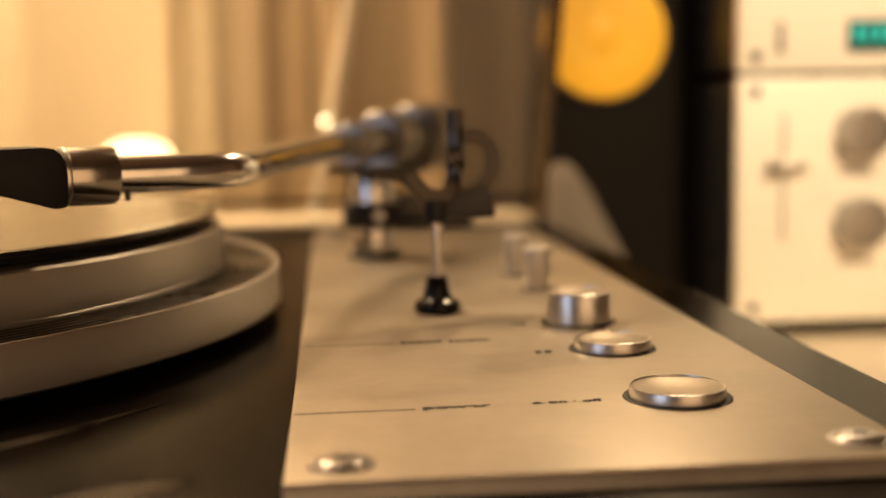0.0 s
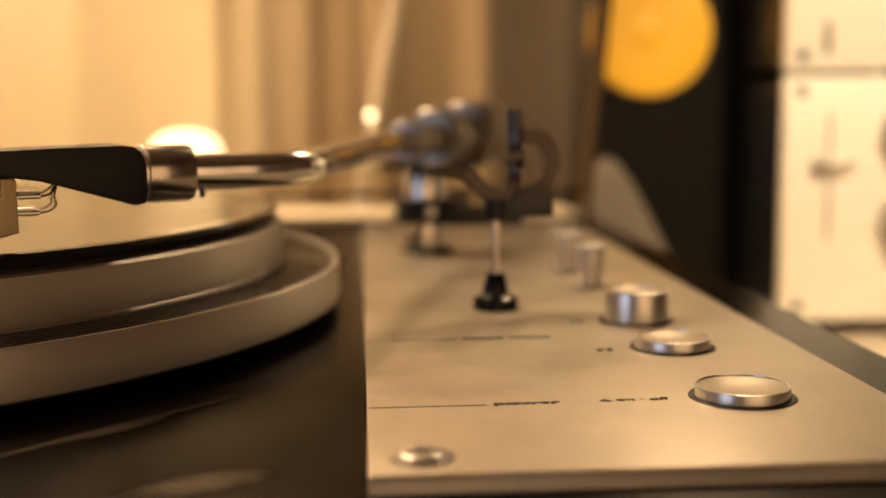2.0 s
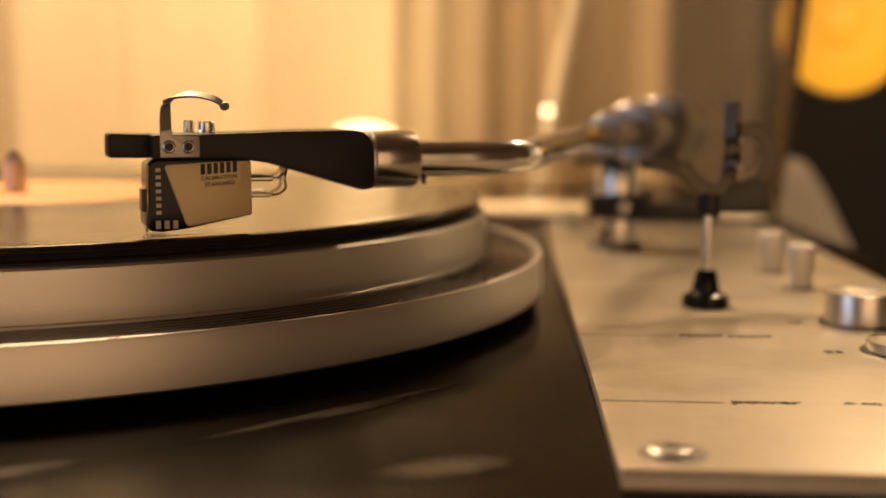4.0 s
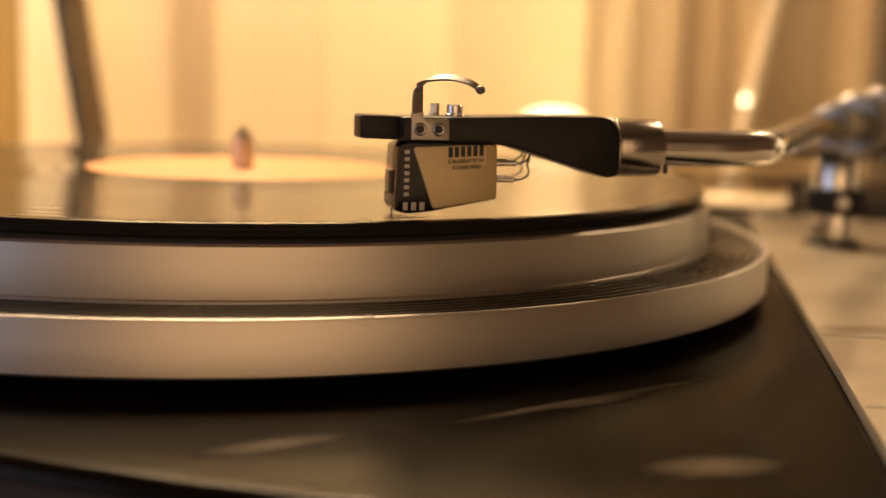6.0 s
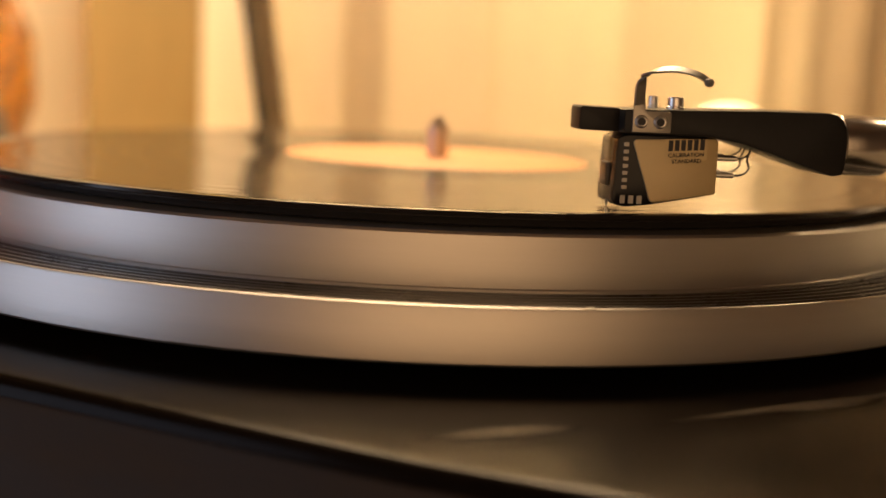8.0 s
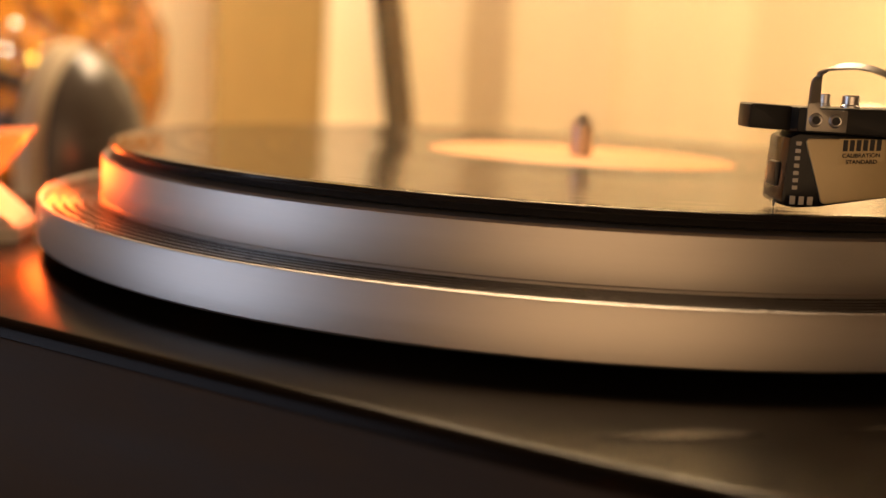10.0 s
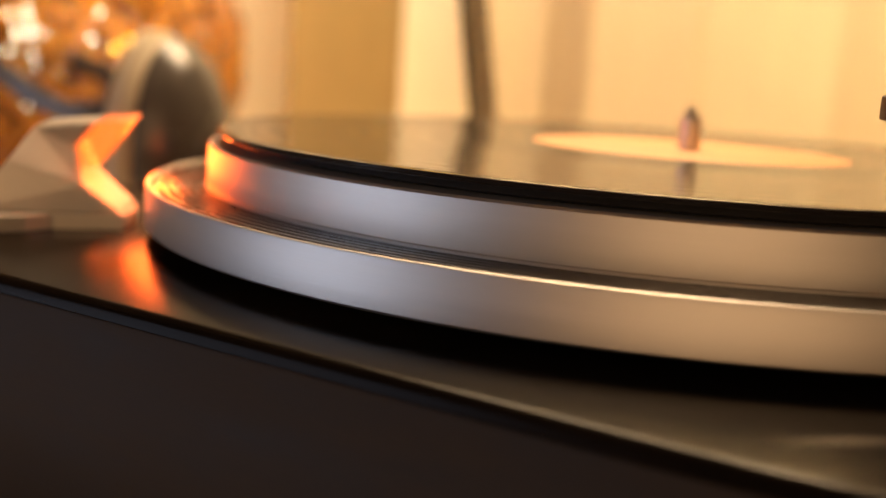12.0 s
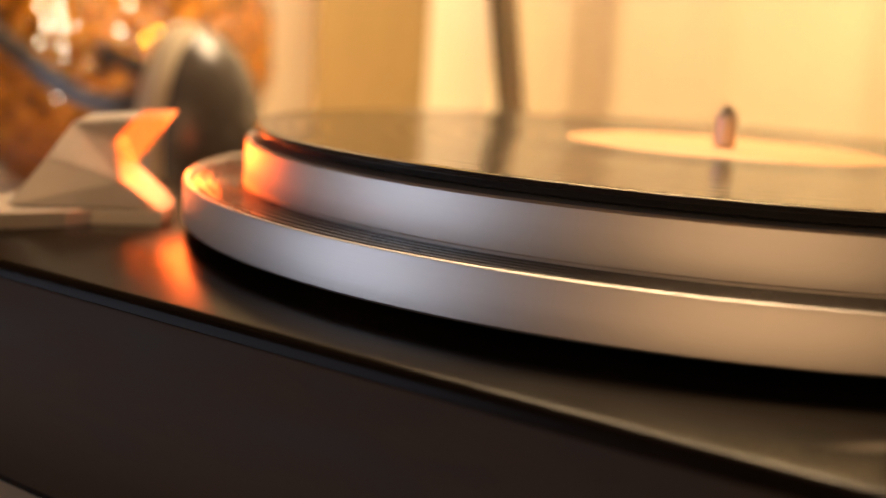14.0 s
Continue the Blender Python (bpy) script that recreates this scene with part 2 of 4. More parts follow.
# ---- mesh helpers ----
def mesh_ob(name, bm, material, parent=None, label="", smooth=True, angle=35):
    bmesh.ops.recalc_face_normals(bm, faces=bm.faces)
    me = bpy.data.meshes.new(name)
    if smooth:
        for f in bm.faces:
            f.smooth = True
        for e in bm.edges:
            if len(e.link_faces) == 2 and e.calc_face_angle(0) > radians(angle):
                e.smooth = False
    bm.to_mesh(me)
    bm.free()
    me.materials.append(material)
    o = new(name, me)
    if parent:
        o.parent = parent
    if label:
        o["label"] = label
    return o


def part(name, bm, material, parent, label=""):
    return mesh_ob(name, bm, material, parent, label)


def thing(name, label, category, group="", kind="", at=(0, 0, 0)):
    o = new(name)
    o.location = at
    o.empty_display_size = 0.01
    return tagged(o, label, category, group, kind)


def lathe(profile, seg=96, m=None):
    """Closed solid of revolution round z from (radius, height) pairs, open ends at radius 0."""
    bm = bmesh.new()
    rings = []
    for r, z in profile:
        if r < 1e-6:
            rings.append([bm.verts.new((0, 0, z))])
        else:
            rings.append([bm.verts.new((r * math.cos(2 * math.pi * i / seg), r * math.sin(2 * math.pi * i / seg), z)) for i in range(seg)])
    for a, b in zip(rings, rings[1:]):
        for i in range(seg):
            j = (i + 1) % seg
            if len(a) == 1 and len(b) > 1:
                bm.faces.new((a[0], b[i], b[j]))
            elif len(b) == 1 and len(a) > 1:
                bm.faces.new((a[i], a[j], b[0]))
            elif len(a) > 1:
                bm.faces.new((a[i], a[j], b[j], b[i]))
    if m:
        bm.transform(m)
    return bm


def box(x0, x1, y0, y1, z0, z1, bevel=0.0, seg=2, m=None):
    bm = bmesh.new()
    bmesh.ops.create_cube(bm, size=1)
    bm.transform(Matrix.Translation(((x0 + x1) / 2, (y0 + y1) / 2, (z0 + z1) / 2)) @ Matrix.Diagonal((x1 - x0, y1 - y0, z1 - z0, 1)))
    if bevel:
        bmesh.ops.bevel(bm, geom=bm.edges[:], offset=bevel, segments=seg, affect="EDGES", profile=0.6)
    if m:
        bm.transform(m)
    return bm


def prism(poly, v0, v1, bevel=0.0, m=None, taper=1.0):
    """A side profile (u, w) drawn out from v0 to v1 across."""
    bm = bmesh.new()
    a = [bm.verts.new((u, v0, w)) for u, w in poly]
    b = [bm.verts.new((u, v1, w)) for u, w in poly]
    bm.faces.new(a)
    bm.faces.new(b[::-1])
    n = len(poly)
    for i in range(n):
        bm.faces.new((a[i], b[i], b[(i + 1) % n], a[(i + 1) % n]))
    bmesh.ops.recalc_face_normals(bm, faces=bm.faces)
    if bevel:
        bmesh.ops.bevel(bm, geom=bm.edges[:], offset=bevel, segments=2, affect="EDGES", profile=0.6)
    if m:
        bm.transform(m)
    return bm


def smooth_path(pts, n=8):
    out = []
    P = [Vector(p) for p in pts]
    for i in range(len(P) - 1):
        p0, p1, p2, p3 = P[max(i - 1, 0)], P[i], P[i + 1], P[min(i + 2, len(P) - 1)]
        for k in range(n):
            t = k / n
            out.append(0.5 * ((2 * p1) + (p2 - p0) * t + (2 * p0 - 5 * p1 + 4 * p2 - p3) * t * t + (3 * p1 - p0 - 3 * p2 + p3) * t ** 3))
    out.append(P[-1])
    return out


def sweep(pts, section, up=(0, 0, 1), scale=None):
    """A section (side, up) carried along a path."""
    bm = bmesh.new()
    P = [Vector(p) for p in pts]
    rings = []
    upv = Vector(up)
    for i, p in enumerate(P):
        t = (P[min(i + 1, len(P) - 1)] - P[max(i - 1, 0)]).normalized()
        s = t.cross(upv)
        if s.length < 1e-4:
            s = Vector((1, 0, 0))
        s.normalize()
        w = s.cross(t).normalized()
        k = scale[i] if scale else 1.0
        rings.append([bm.verts.new(p + s * (a * k) + w * (b * k)) for a, b in section])
    n = len(section)
    for a, b in zip(rings, rings[1:]):
        for i in range(n):
            bm.faces.new((a[i], a[(i + 1) % n], b[(i + 1) % n], b[i]))
    bm.faces.new(rings[0][::-1])
    bm.faces.new(rings[-1])
    return bm


def disc_section(r, n=20):
    return [(r * math.cos(2 * math.pi * i / n), r * math.sin(2 * math.pi * i / n)) for i in range(n)]


def rect_section(a, b, c=0.25):
    k = min(a, b) * c
    return [(a - k, b), (-a + k, b), (-a, b - k), (-a, -b + k), (-a + k, -b), (a - k, -b), (a, -b + k), (a, b - k)]


def lettering(name, text, size, m, material, parent, sx=1.0, bold=0.0):
    cu = bpy.data.curves.new(name, "FONT")
    cu.body, cu.size, cu.extrude, cu.offset = text, size, 0.00003, bold
    tmp = bpy.data.objects.new("tmp_text", cu)
    scene.collection.objects.link(tmp)
    bpy.context.view_layer.update()
    me = bpy.data.meshes.new_from_object(tmp.evaluated_get(bpy.context.evaluated_depsgraph_get()))
    bpy.data.objects.remove(tmp)
    me.transform(m @ Matrix.Diagonal((sx, 1, 1, 1)))
    me.materials.clear()
    me.materials.append(material)
    o = new(name, me)
    o.parent = parent
    return o


# ---- room ----
def room():
    t = 0.08
    x0, x1, y0, y1, z0, z1 = -1.9, 1.9, -2.2, 0.66, -0.80, 1.70
    tagged(mesh_ob("floor", box(x0, x1, y0, y1, z0 - t, z0), FLOORM), "brown wooden floor of the dim room", "floor", kind="structure")
    tagged(mesh_ob("ceiling", box(x0, x1, y0, y1, z1, z1 + t), WALL), "warm painted ceiling", "ceiling", kind="structure")
    tagged(mesh_ob("wall_north", box(x0 - t, x1 + t, y1, y1 + t, z0, z1), WALL), "warm cream painted wall behind the blinds", "wall", kind="structure")
    tagged(mesh_ob("wall_south", box(x0 - t, x1 + t, y0 - t, y0, z0, z1), WALL), "warm cream painted wall", "wall", kind="structure")
    tagged(mesh_ob("wall_west", box(x0 - t, x0, y0, y1, z0, z1), WALL), "warm cream painted wall", "wall", kind="structure")
    tagged(mesh_ob("wall_east", box(x1, x1 + t, y0, y1, z0, z1), WALL), "warm cream painted wall", "wall", kind="structure")


room()

TABLE_Z = -0.068


def table():
    t = thing("table", "pale laminate table under the hi-fi units", "table", at=(0, 0.1, -0.8))
    part("tabletop", box(-0.95, 0.95, -0.36, 0.52, TABLE_Z + 0.8 - 0.03, TABLE_Z + 0.8, 0.003), TABLE, t)
    for sx in (-0.88, 0.88):
        for sy in (-0.30, 0.46):
            part("leg", box(sx - 0.025, sx + 0.025, sy - 0.025, sy + 0.025, 0, TABLE_Z + 0.77, 0.002), TABLE, t)


table()


# ---- vertical blinds behind the table ----
def blinds():
    """Hanging strips of fabric, each turned a little, in front of the wall; their tones carry the light's falloff."""
    edges = [(-0.86, BLIND, 8), (-0.75, BLIND, -10), (-0.65, BLIND, 6), (-0.535, LITBLIND, -8), (-0.458, OCHRE, 14), (-0.363, LITBLIND, -16),
             (-0.300, BLIND, 10), (-0.232, GREYBLIND, 12), (-0.204, BLIND, -6), (-0.118, LITBLIND, 5), (-0.02, BLIND, -5), (0.075, BLIND, 9), (0.105, GREYBLIND, -10), (0.140, SHADEBLIND, 8), (0.168, SHADEBLIND, -12),
             (0.196, SHADEBLIND_MID, 14), (0.235, SHADEBLIND, -16), (0.268, SHADEBLIND_DEEP, 10), (0.31, SHADEBLIND_DEEP, -12), (0.35, SHADEBLIND_DEEP, 10), (0.40, BLIND, -8), (0.5, BLIND, 8), (0.6, BLIND, -8), (0.7, BLIND, 0)]
    t = thing("vertical_blinds", "cream and ochre vertical fabric blinds lit by warm lamps, falloff painted into slat tones", "blinds", at=(0, 0.47, 0))
    part("headrail", box(-0.87, 0.72, -0.02, 0.02, 1.20, 1.235, 0.003), FACE, t)
    for i, ((x0, m, a), (x1, _, _)) in enumerate(zip(edges, edges[1:])):
        bm = bmesh.new()
        w = x1 - x0 + 0.006
        cols = []
        for k in range(9):
            u = (k / 8 - 0.5) * w
            bow = 0.006 * (1 - (2 * k / 8 - 1) ** 2)
            cols.append([(u, bow, z) for z in (-0.30, 0.2, 0.7, 1.20)])
        for side in (0.0, 0.0012):
            V = [[bm.verts.new((u, b + side, z)) for u, b, z in c] for c in cols]
            for c, d in zip(V, V[1:]):
                for p in range(3):
                    bm.faces.new((c[p], d[p], d[p + 1], c[p + 1]))
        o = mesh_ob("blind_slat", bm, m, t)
        o.matrix_basis = pose((x0 + x1) / 2, 0, 0, 0, 0, a)


blinds()


# ---- turntable ----
ZP = 0.0033
turntable = thing("turntable", "dark turntable with aluminium arm panel and two-step platter", "turntable", at=(0.045, 0.03, TABLE_Z))


def local(o, parent):
    o.parent = parent
    o.matrix_parent_inverse = Matrix.Translation(parent.location).inverted()
    return o


def tpart(name, bm, material, label=""):
    o = mesh_ob(name, bm, material, None, label)
    return local(o, turntable)




def front_line(x):
    """How far the plinth's front draws back at x: straight on the right, bowed back on the left."""
    u = 0.075 - x
    return 0.0 if u <= -0.02 else 0.152 * (u + 0.02) ** 2 / 0.08 if u < 0.02 else 0.152 * u


def plinth_outline(inset, n=24):
    xs = [-0.222 + inset + (0.534 - 2 * inset) * i / n for i in range(n + 1)]
    return [(x, -0.208 + inset + front_line(x)) for x in xs] + [(0.312 - inset, 0.335 - inset), (-0.222 + inset, 0.335 - inset)]


def plinth_body():
    """A slab with a rounded upper edge that follows the bowed outline."""
    bm = bmesh.new()
    rings = []
    for inset, z in ((0.0, -0.056), (0.0, -0.0034), (0.0003, -0.0020), (0.0010, -0.0010), (0.0020, -0.0003), (0.0034, 0.0)):
        rings.append([bm.verts.new((x, y, z)) for x, y in plinth_outline(inset)])
    for a, b in zip(rings, rings[1:]):
        for i in range(len(a)):
            j = (i + 1) % len(a)
            bm.faces.new((a[i], a[j], b[j], b[i]))
    bm.faces.new(rings[0][::-1])
    bm.faces.new(rings[-1])
    return bm


def front_board():
    bm = bmesh.new()
    n = 24
    cols = []
    for i in range(n + 1):
        x = -0.2215 + 0.533 * i / n
        y = -0.208 + front_line(x)
        cols.append([bm.verts.new((x, y + d, z)) for d, z in ((0.0012, -0.054), (-0.0004, -0.054), (-0.0008, -0.0530), (-0.0008, -0.0042), (-0.0004, -0.0036), (0.0012, -0.0034))])
    for a, b in zip(cols, cols[1:]):
        for k in range(6):
            bm.faces.new((a[k], b[k], b[(k + 1) % 6], a[(k + 1) % 6]))
    bm.faces.new(cols[0])
    bm.faces.new(cols[-1][::-1])
    return bm


tpart("plinth", plinth_body(), DECK, "dark semi-gloss plinth with worn finish")
tpart("front_panel", front_board(), BODY, "dark grained front panel")
for fx in (-0.18, 0.27):
    for fy in (-0.13, 0.22):
        o = tpart("foot", lathe([(0, 0.0), (0.018, 0.0), (0.02, 0.003), (0.018, 0.0125), (0, 0.0125)], 32, Matrix.Translation((fx, fy, TABLE_Z))), RUBBER)
panel = box(0.178, 0.2872, -0.1835, 0.226, 0.0002, ZP, 0.0006)
for v in panel.verts:
    # the front edge slopes outwards to a broad bevel
    if v.co.y < -0.18 and v.co.z < ZP / 2:
        v.co.y -= 0.0026
tpart("arm_panel", panel, ALU_PLATE, "satin aluminium arm panel, smudged")


def panel_screw(x, y):
    s = tpart("panel_screw", lathe([(0, 0.0013), (0.0026, 0.00125), (0.0036, 0.0011), (0.0042, 0.0008), (0.0045, 0.0004), (0.0056, 0.0003), (0.0058, 0.0)], 40,
                                   Matrix.Translation((x, y, ZP))), STEEL, "flat domed steel screw")
    bm = box(-0.0016, 0.0016, -0.0003, 0.0003, 0.0009, 0.00136, 0.0001)
    b2 = box(-0.0003, 0.0003, -0.0016, 0.0016, 0.0009, 0.00137, 0.0001)
    me = bpy.data.meshes.new("x")
    b2.to_mesh(me)
    bm.from_mesh(me)
    b2.free()
    bm.transform(Matrix.Translation((x, y, ZP)) @ Matrix.Rotation(0.5, 4, "Z"))
    o = mesh_ob("screw_slot", bm, INK, s)
    o.parent = s


for x, y in ((0.1876, -0.1745), (0.2790, -0.1735), (0.1876, 0.216), (0.2790, 0.216)):
    panel_screw(x, y)


def push_button(x, y, h, r=0.0092):
    """Silver push button, dished on top, in a dark hole."""
    well = tpart("button_well", lathe([(0, 0.00025), (r + 0.0012, 0.00025), (r + 0.0014, 0.0), (0, 0.0)], 48, Matrix.Translation((x, y, ZP))), INK, "dark clearance ring")
    bm = lathe([(r * 0.94, h - 0.0007), (r * 0.955, h), (r * 0.985, h - 0.0001), (r, h - 0.0004), (r, 0.0003), (0, 0.0003)], 64,
               Matrix.Translation((x, y, ZP)))
    b = tpart("push_button", bm, SATIN, "bright satin metal push button")
    mesh_ob("button_top", lathe([(0, h - 0.0016), (r * 0.35, h - 0.0015), (r * 0.70, h - 0.0011), (r * 0.945, h - 0.0003), (r * 0.945, h - 0.0008), (0, h - 0.0020)], 48,
                                Matrix.Translation((x, y, ZP))), ALU_PLATE, b, "dished satin top")


push_button(0.2565, -0.1385, 0.0026, 0.0098)
push_button(0.2553, -0.0880, 0.0028, 0.0094)
push_button(0.2551, -0.0500, 0.0088, 0.0092)


def knurled_knob(x, y):
    bm = bmesh.new()
    n = 72
    prof = [(0.0038, 0.0), (0.0038, 0.0048), (0.0043, 0.0050), (0.0046, 0.0054), (0.0046, 0.0126), (0.0043, 0.0132), (0.0036, 0.0134), (0.0, 0.0132)]
    rings = []
    for k, (r, z) in enumerate(prof):
        if r == 0:
            rings.append([bm.verts.new((0, 0, z))])
            continue
        ring = []
        for i in range(n):
            rr = r - (0.00028 if (k in (3, 4) and i % 3 == 0) else 0)
            a = 2 * math.pi * i / n
            ring.append(bm.verts.new((rr * math.cos(a), rr * math.sin(a), z)))
        rings.append(ring)
    for a, b in zip(rings, rings[1:]):
        for i in range(n):
            j = (i + 1) % n
            if len(b) == 1:
                bm.faces.new((a[i], a[j], b[0]))
            else:
                bm.faces.new((a[i], a[j], b[j], b[i]))
    bm.transform(Matrix.Translation((x, y, ZP)) @ Matrix.Diagonal((1.02, 1.02, 1.06, 1)))
    tpart("knob_ring", lathe([(0, 0.0002), (0.0050, 0.0002), (0.0052, 0), (0, 0)], 40, Matrix.Translation((x, y, ZP))), INK)
    tpart("knurled_knob", bm, KNOB, "bright knurled metal knob")


knurled_knob(0.2541, 0.0118)
knurled_knob(0.2531, 0.0486)


def flat_bar(name, x0, x1, y, h):
    o = tpart(name, box(x0, x1, y - h / 2, y + h / 2, ZP, ZP + 0.00008), INK)
    return o


# printed lines and lettering on the arm panel
flat_bar("printed_line", 0.1784, 0.2025, -0.1400, 0.0004)
flat_bar("printed_line", 0.1784, 0.2018, -0.0722, 0.0004)
flat_bar("printed_line", 0.1784, 0.2064, 0.0300, 0.0004)
for x0, x1, y in ((0.2075, 0.2160, 0.0315), (0.2279, 0.2330, 0.0318), (0.2421, 0.2440, 0.0152), (0.2446, 0.2466, 0.0152)):
    flat_bar("printed_mark", x0, x1, y, 0.0011)
T0 = Matrix.Translation((0.2039, -0.1404, ZP + 0.0001))
o = lettering("power_lettering", "power", 0.0036, T0, INK, None, 1.45, 0.00010)
local(o, turntable)
o = lettering("switch_lettering", "on \u00b7 off", 0.0030, Matrix.Translation((0.2296, -0.1397, ZP + 0.0001)), INK, None, 1.25, 0.00006)
local(o, turntable)
for word, size, x, y, wide in (("speed select", 0.0036, 0.2035, -0.0728, 1.30), ("45", 0.0034, 0.2354, -0.0525, 1.35), ("33", 0.0034, 0.2353, -0.0907, 1.40)):
    o = lettering("panel_lettering", word, size, Matrix.Translation((x, y, ZP + 0.0001)), INK, None, wide, 0.00008)
    local(o, turntable)
bm = bmesh.new()
vs = [bm.verts.new(p) for p in ((0.2258, -0.1397, ZP + 0.0001), (0.2288, -0.1397, ZP + 0.0001), (0.2273, -0.1378, ZP + 0.0001))]
bm.faces.new(vs)
tpart("printed_triangle", bm, INK)

# platter
ZF0, ZF1, ZU, ZR = 0.0039, 0.0162, 0.0283, 0.0325
RF, RU, RR = 0.1702, 0.1523, 0.1505
platter = tpart("platter", lathe([(0, ZF0 + 0.001), (0.166, ZF0 + 0.001), (0.1690, ZF0), (RF - 0.0004, ZF0 + 0.0003), (RF, ZF0 + 0.0008), (RF, ZF1 - 0.0008), (RF - 0.0003, ZF1 - 0.0002),
                                  (RF - 0.0007, ZF1), (RF - 0.0012, ZF1 - 0.0001), (RF - 0.0018, ZF1 - 0.0022), (RU + 0.0004, ZF1 - 0.0022), (RU + 0.0004, ZF1 + 0.0001), (RU + 0.0001, ZF1 + 0.0004), (RU, ZU - 0.0006),
                                  (RU - 0.0006, ZU), (RU - 0.0045, ZU), (0, ZU)], 256), ALU, "brushed aluminium platter")
ribs = []
r = RU + 0.0012
while r < RF - 0.0042:
    ribs += [(r, ZF1 - 0.0020), (r + 0.0003, ZF1 - 0.0003), (r + 0.0011, ZF1 - 0.0003), (r + 0.0014, ZF1 - 0.0020)]
    r += 0.0029
ring = mesh_ob("ribbed_ring", lathe([(RU + 0.0006, ZF1 - 0.0020)] + ribs + [(RF - 0.0018, ZF1 - 0.0020)], 192), RIBMAT, platter, "ribbed black rubber ring")
# flat black disc: the shade beneath the platter put into colour
well = tpart("platter_shade_disc", lathe([(0, 0.0007), (RF - 0.020, 0.0007), (RF - 0.0190, 0.0003), (RF - 0.0188, 0.0)], 192), INK, "black disc painting the shade under the platter")
mesh_ob("rubber_mat", lathe([(0, ZU + 0.0002), (0.1440, ZU + 0.0002), (0.1448, ZU + 0.0008), (0.1440, ZU + 0.0022), (0, ZU + 0.0022)], 192), RUBBER, platter, "black rubber mat")
mesh_ob("spindle", lathe([(0.0036, ZU), (0.0036, 0.0429), (0.0012, 0.0461), (0.0010, 0.0468), (0, 0.0470)], 40), SPINDLE, platter, "worn chrome centre spindle")
mesh_ob("rim_nick", lathe([(0, 0.00012), (0.0007, 0.0001), (0.0011, 0)], 14, Matrix.Translation((0.0825, -0.1481, ZF1))), GUN, platter, "small dark nick in the rim")

record = thing("record", "black vinyl record with a peach paper label on the platter", "record", at=(0, 0, ZU + 0.0022))
rz = -(ZU + 0.0022)
mesh_ob("disc", lathe([(0.0038, ZR + rz - 0.0002), (0.0038, ZR + rz - 0.0014), (0.12, ZR + rz - 0.0019), (0.1485, ZR + rz - 0.0018), (0.1502, ZR + rz - 0.0014), (RR, ZR + rz - 0.0008), (RR - 0.0003, ZR + rz - 0.0001),
                        (RR - 0.0012, ZR + rz + 0.0002), (0.1478, ZR + rz + 0.0001), (0.1462, ZR + rz - 0.0003), *[(r + d, ZR + rz - 0.0003 + h) for r in (0.1395, 0.1230, 0.1040, 0.0850) for d, h in ((0.0012, 0), (0.0006, 0), (0.0002, 0.00003), (-0.0002, 0.00003), (-0.0006, 0), (-0.0012, 0))], (0.0600, ZR + rz - 0.0003), (0.0530, ZR + rz + 0.0006), (0.0038, ZR + rz + 0.0006)], 256), VINYL, record)
mesh_ob("label", lathe([(0.0037, ZR + rz + 0.00075), (0.0500, ZR + rz + 0.00075), (0.0503, ZR + rz + 0.0006)], 128), LABEL, record, "peach paper centre label")

# tonearm
ARM = thing("tonearm", "chrome S-bent tonearm with black headshell, resting on the record", "tonearm", at=(0.2035, 0.112, ZP))


def apart(name, bm, material, label="", parent=None):
    o = mesh_ob(name, bm, material, None, label)
    if parent is None:
        return local(o, ARM)
    o.parent = parent
    return o


UX, UY = 0.917, 0.399
HM = Matrix(((UX, -UY, 0, 0.0692), (UY, UX, 0, -0.1109), (0, 0, 1, 0.0015), (0, 0, 0, 1)))


def hs(name, bm, material, label="", parent=None):
    bm.transform(HM)
    return apart(name, bm, material, label, parent)


shell = hs("headshell", prism([(0.009, 0.0480), (0.009, 0.0533), (0.020, 0.0535), (0.040, 0.0541), (0.0550, 0.0543), (0.0572, 0.0539), (0.0586, 0.0528), (0.0596, 0.0510), (0.0600, 0.0480), (0.0599, 0.0425), (0.0594, 0.0406), (0.0570, 0.0402),
                               (0.046, 0.0436), (0.036, 0.0466), (0.028, 0.0479)], -0.0100, 0.0085, 0.0006), SHELL, "matt black headshell")
hs("headshell_nose", prism([(0.0, 0.0482), (0.0, 0.0532), (0.0006, 0.0536), (0.0092, 0.0534), (0.0092, 0.0480)], -0.0050, 0.0050, 0.0007), SHELL, parent=shell)
hs("shell_gasket", lathe([(0, 0), (0.0066, 0), (0.0071, 0.0004), (0.0071, 0.0012), (0, 0.0012)], 48, Matrix.Translation((0.0599, 0, 0.0470)) @ Matrix.Rotation(radians(90), 4, "Y")), SATIN, parent=shell)
hs("locking_collar", lathe([(0.0045, 0.0), (0.0065, 0.0), (0.0069, 0.0004), (0.0070, 0.0030), (0.0069, 0.0108), (0.0064, 0.0116), (0.0045, 0.0118)], 64,
                           Matrix.Translation((0.0612, 0, 0.0470)) @ Matrix.Rotation(radians(90), 4, "Y")), COLLAR, "chrome locking collar")
hs("collar_pin", lathe([(0, 0), (0.0007, 0), (0.0007, 0.0020), (0, 0.0020)], 16, Matrix.Translation((0.0755, 0, 0.0408))), BLACK)

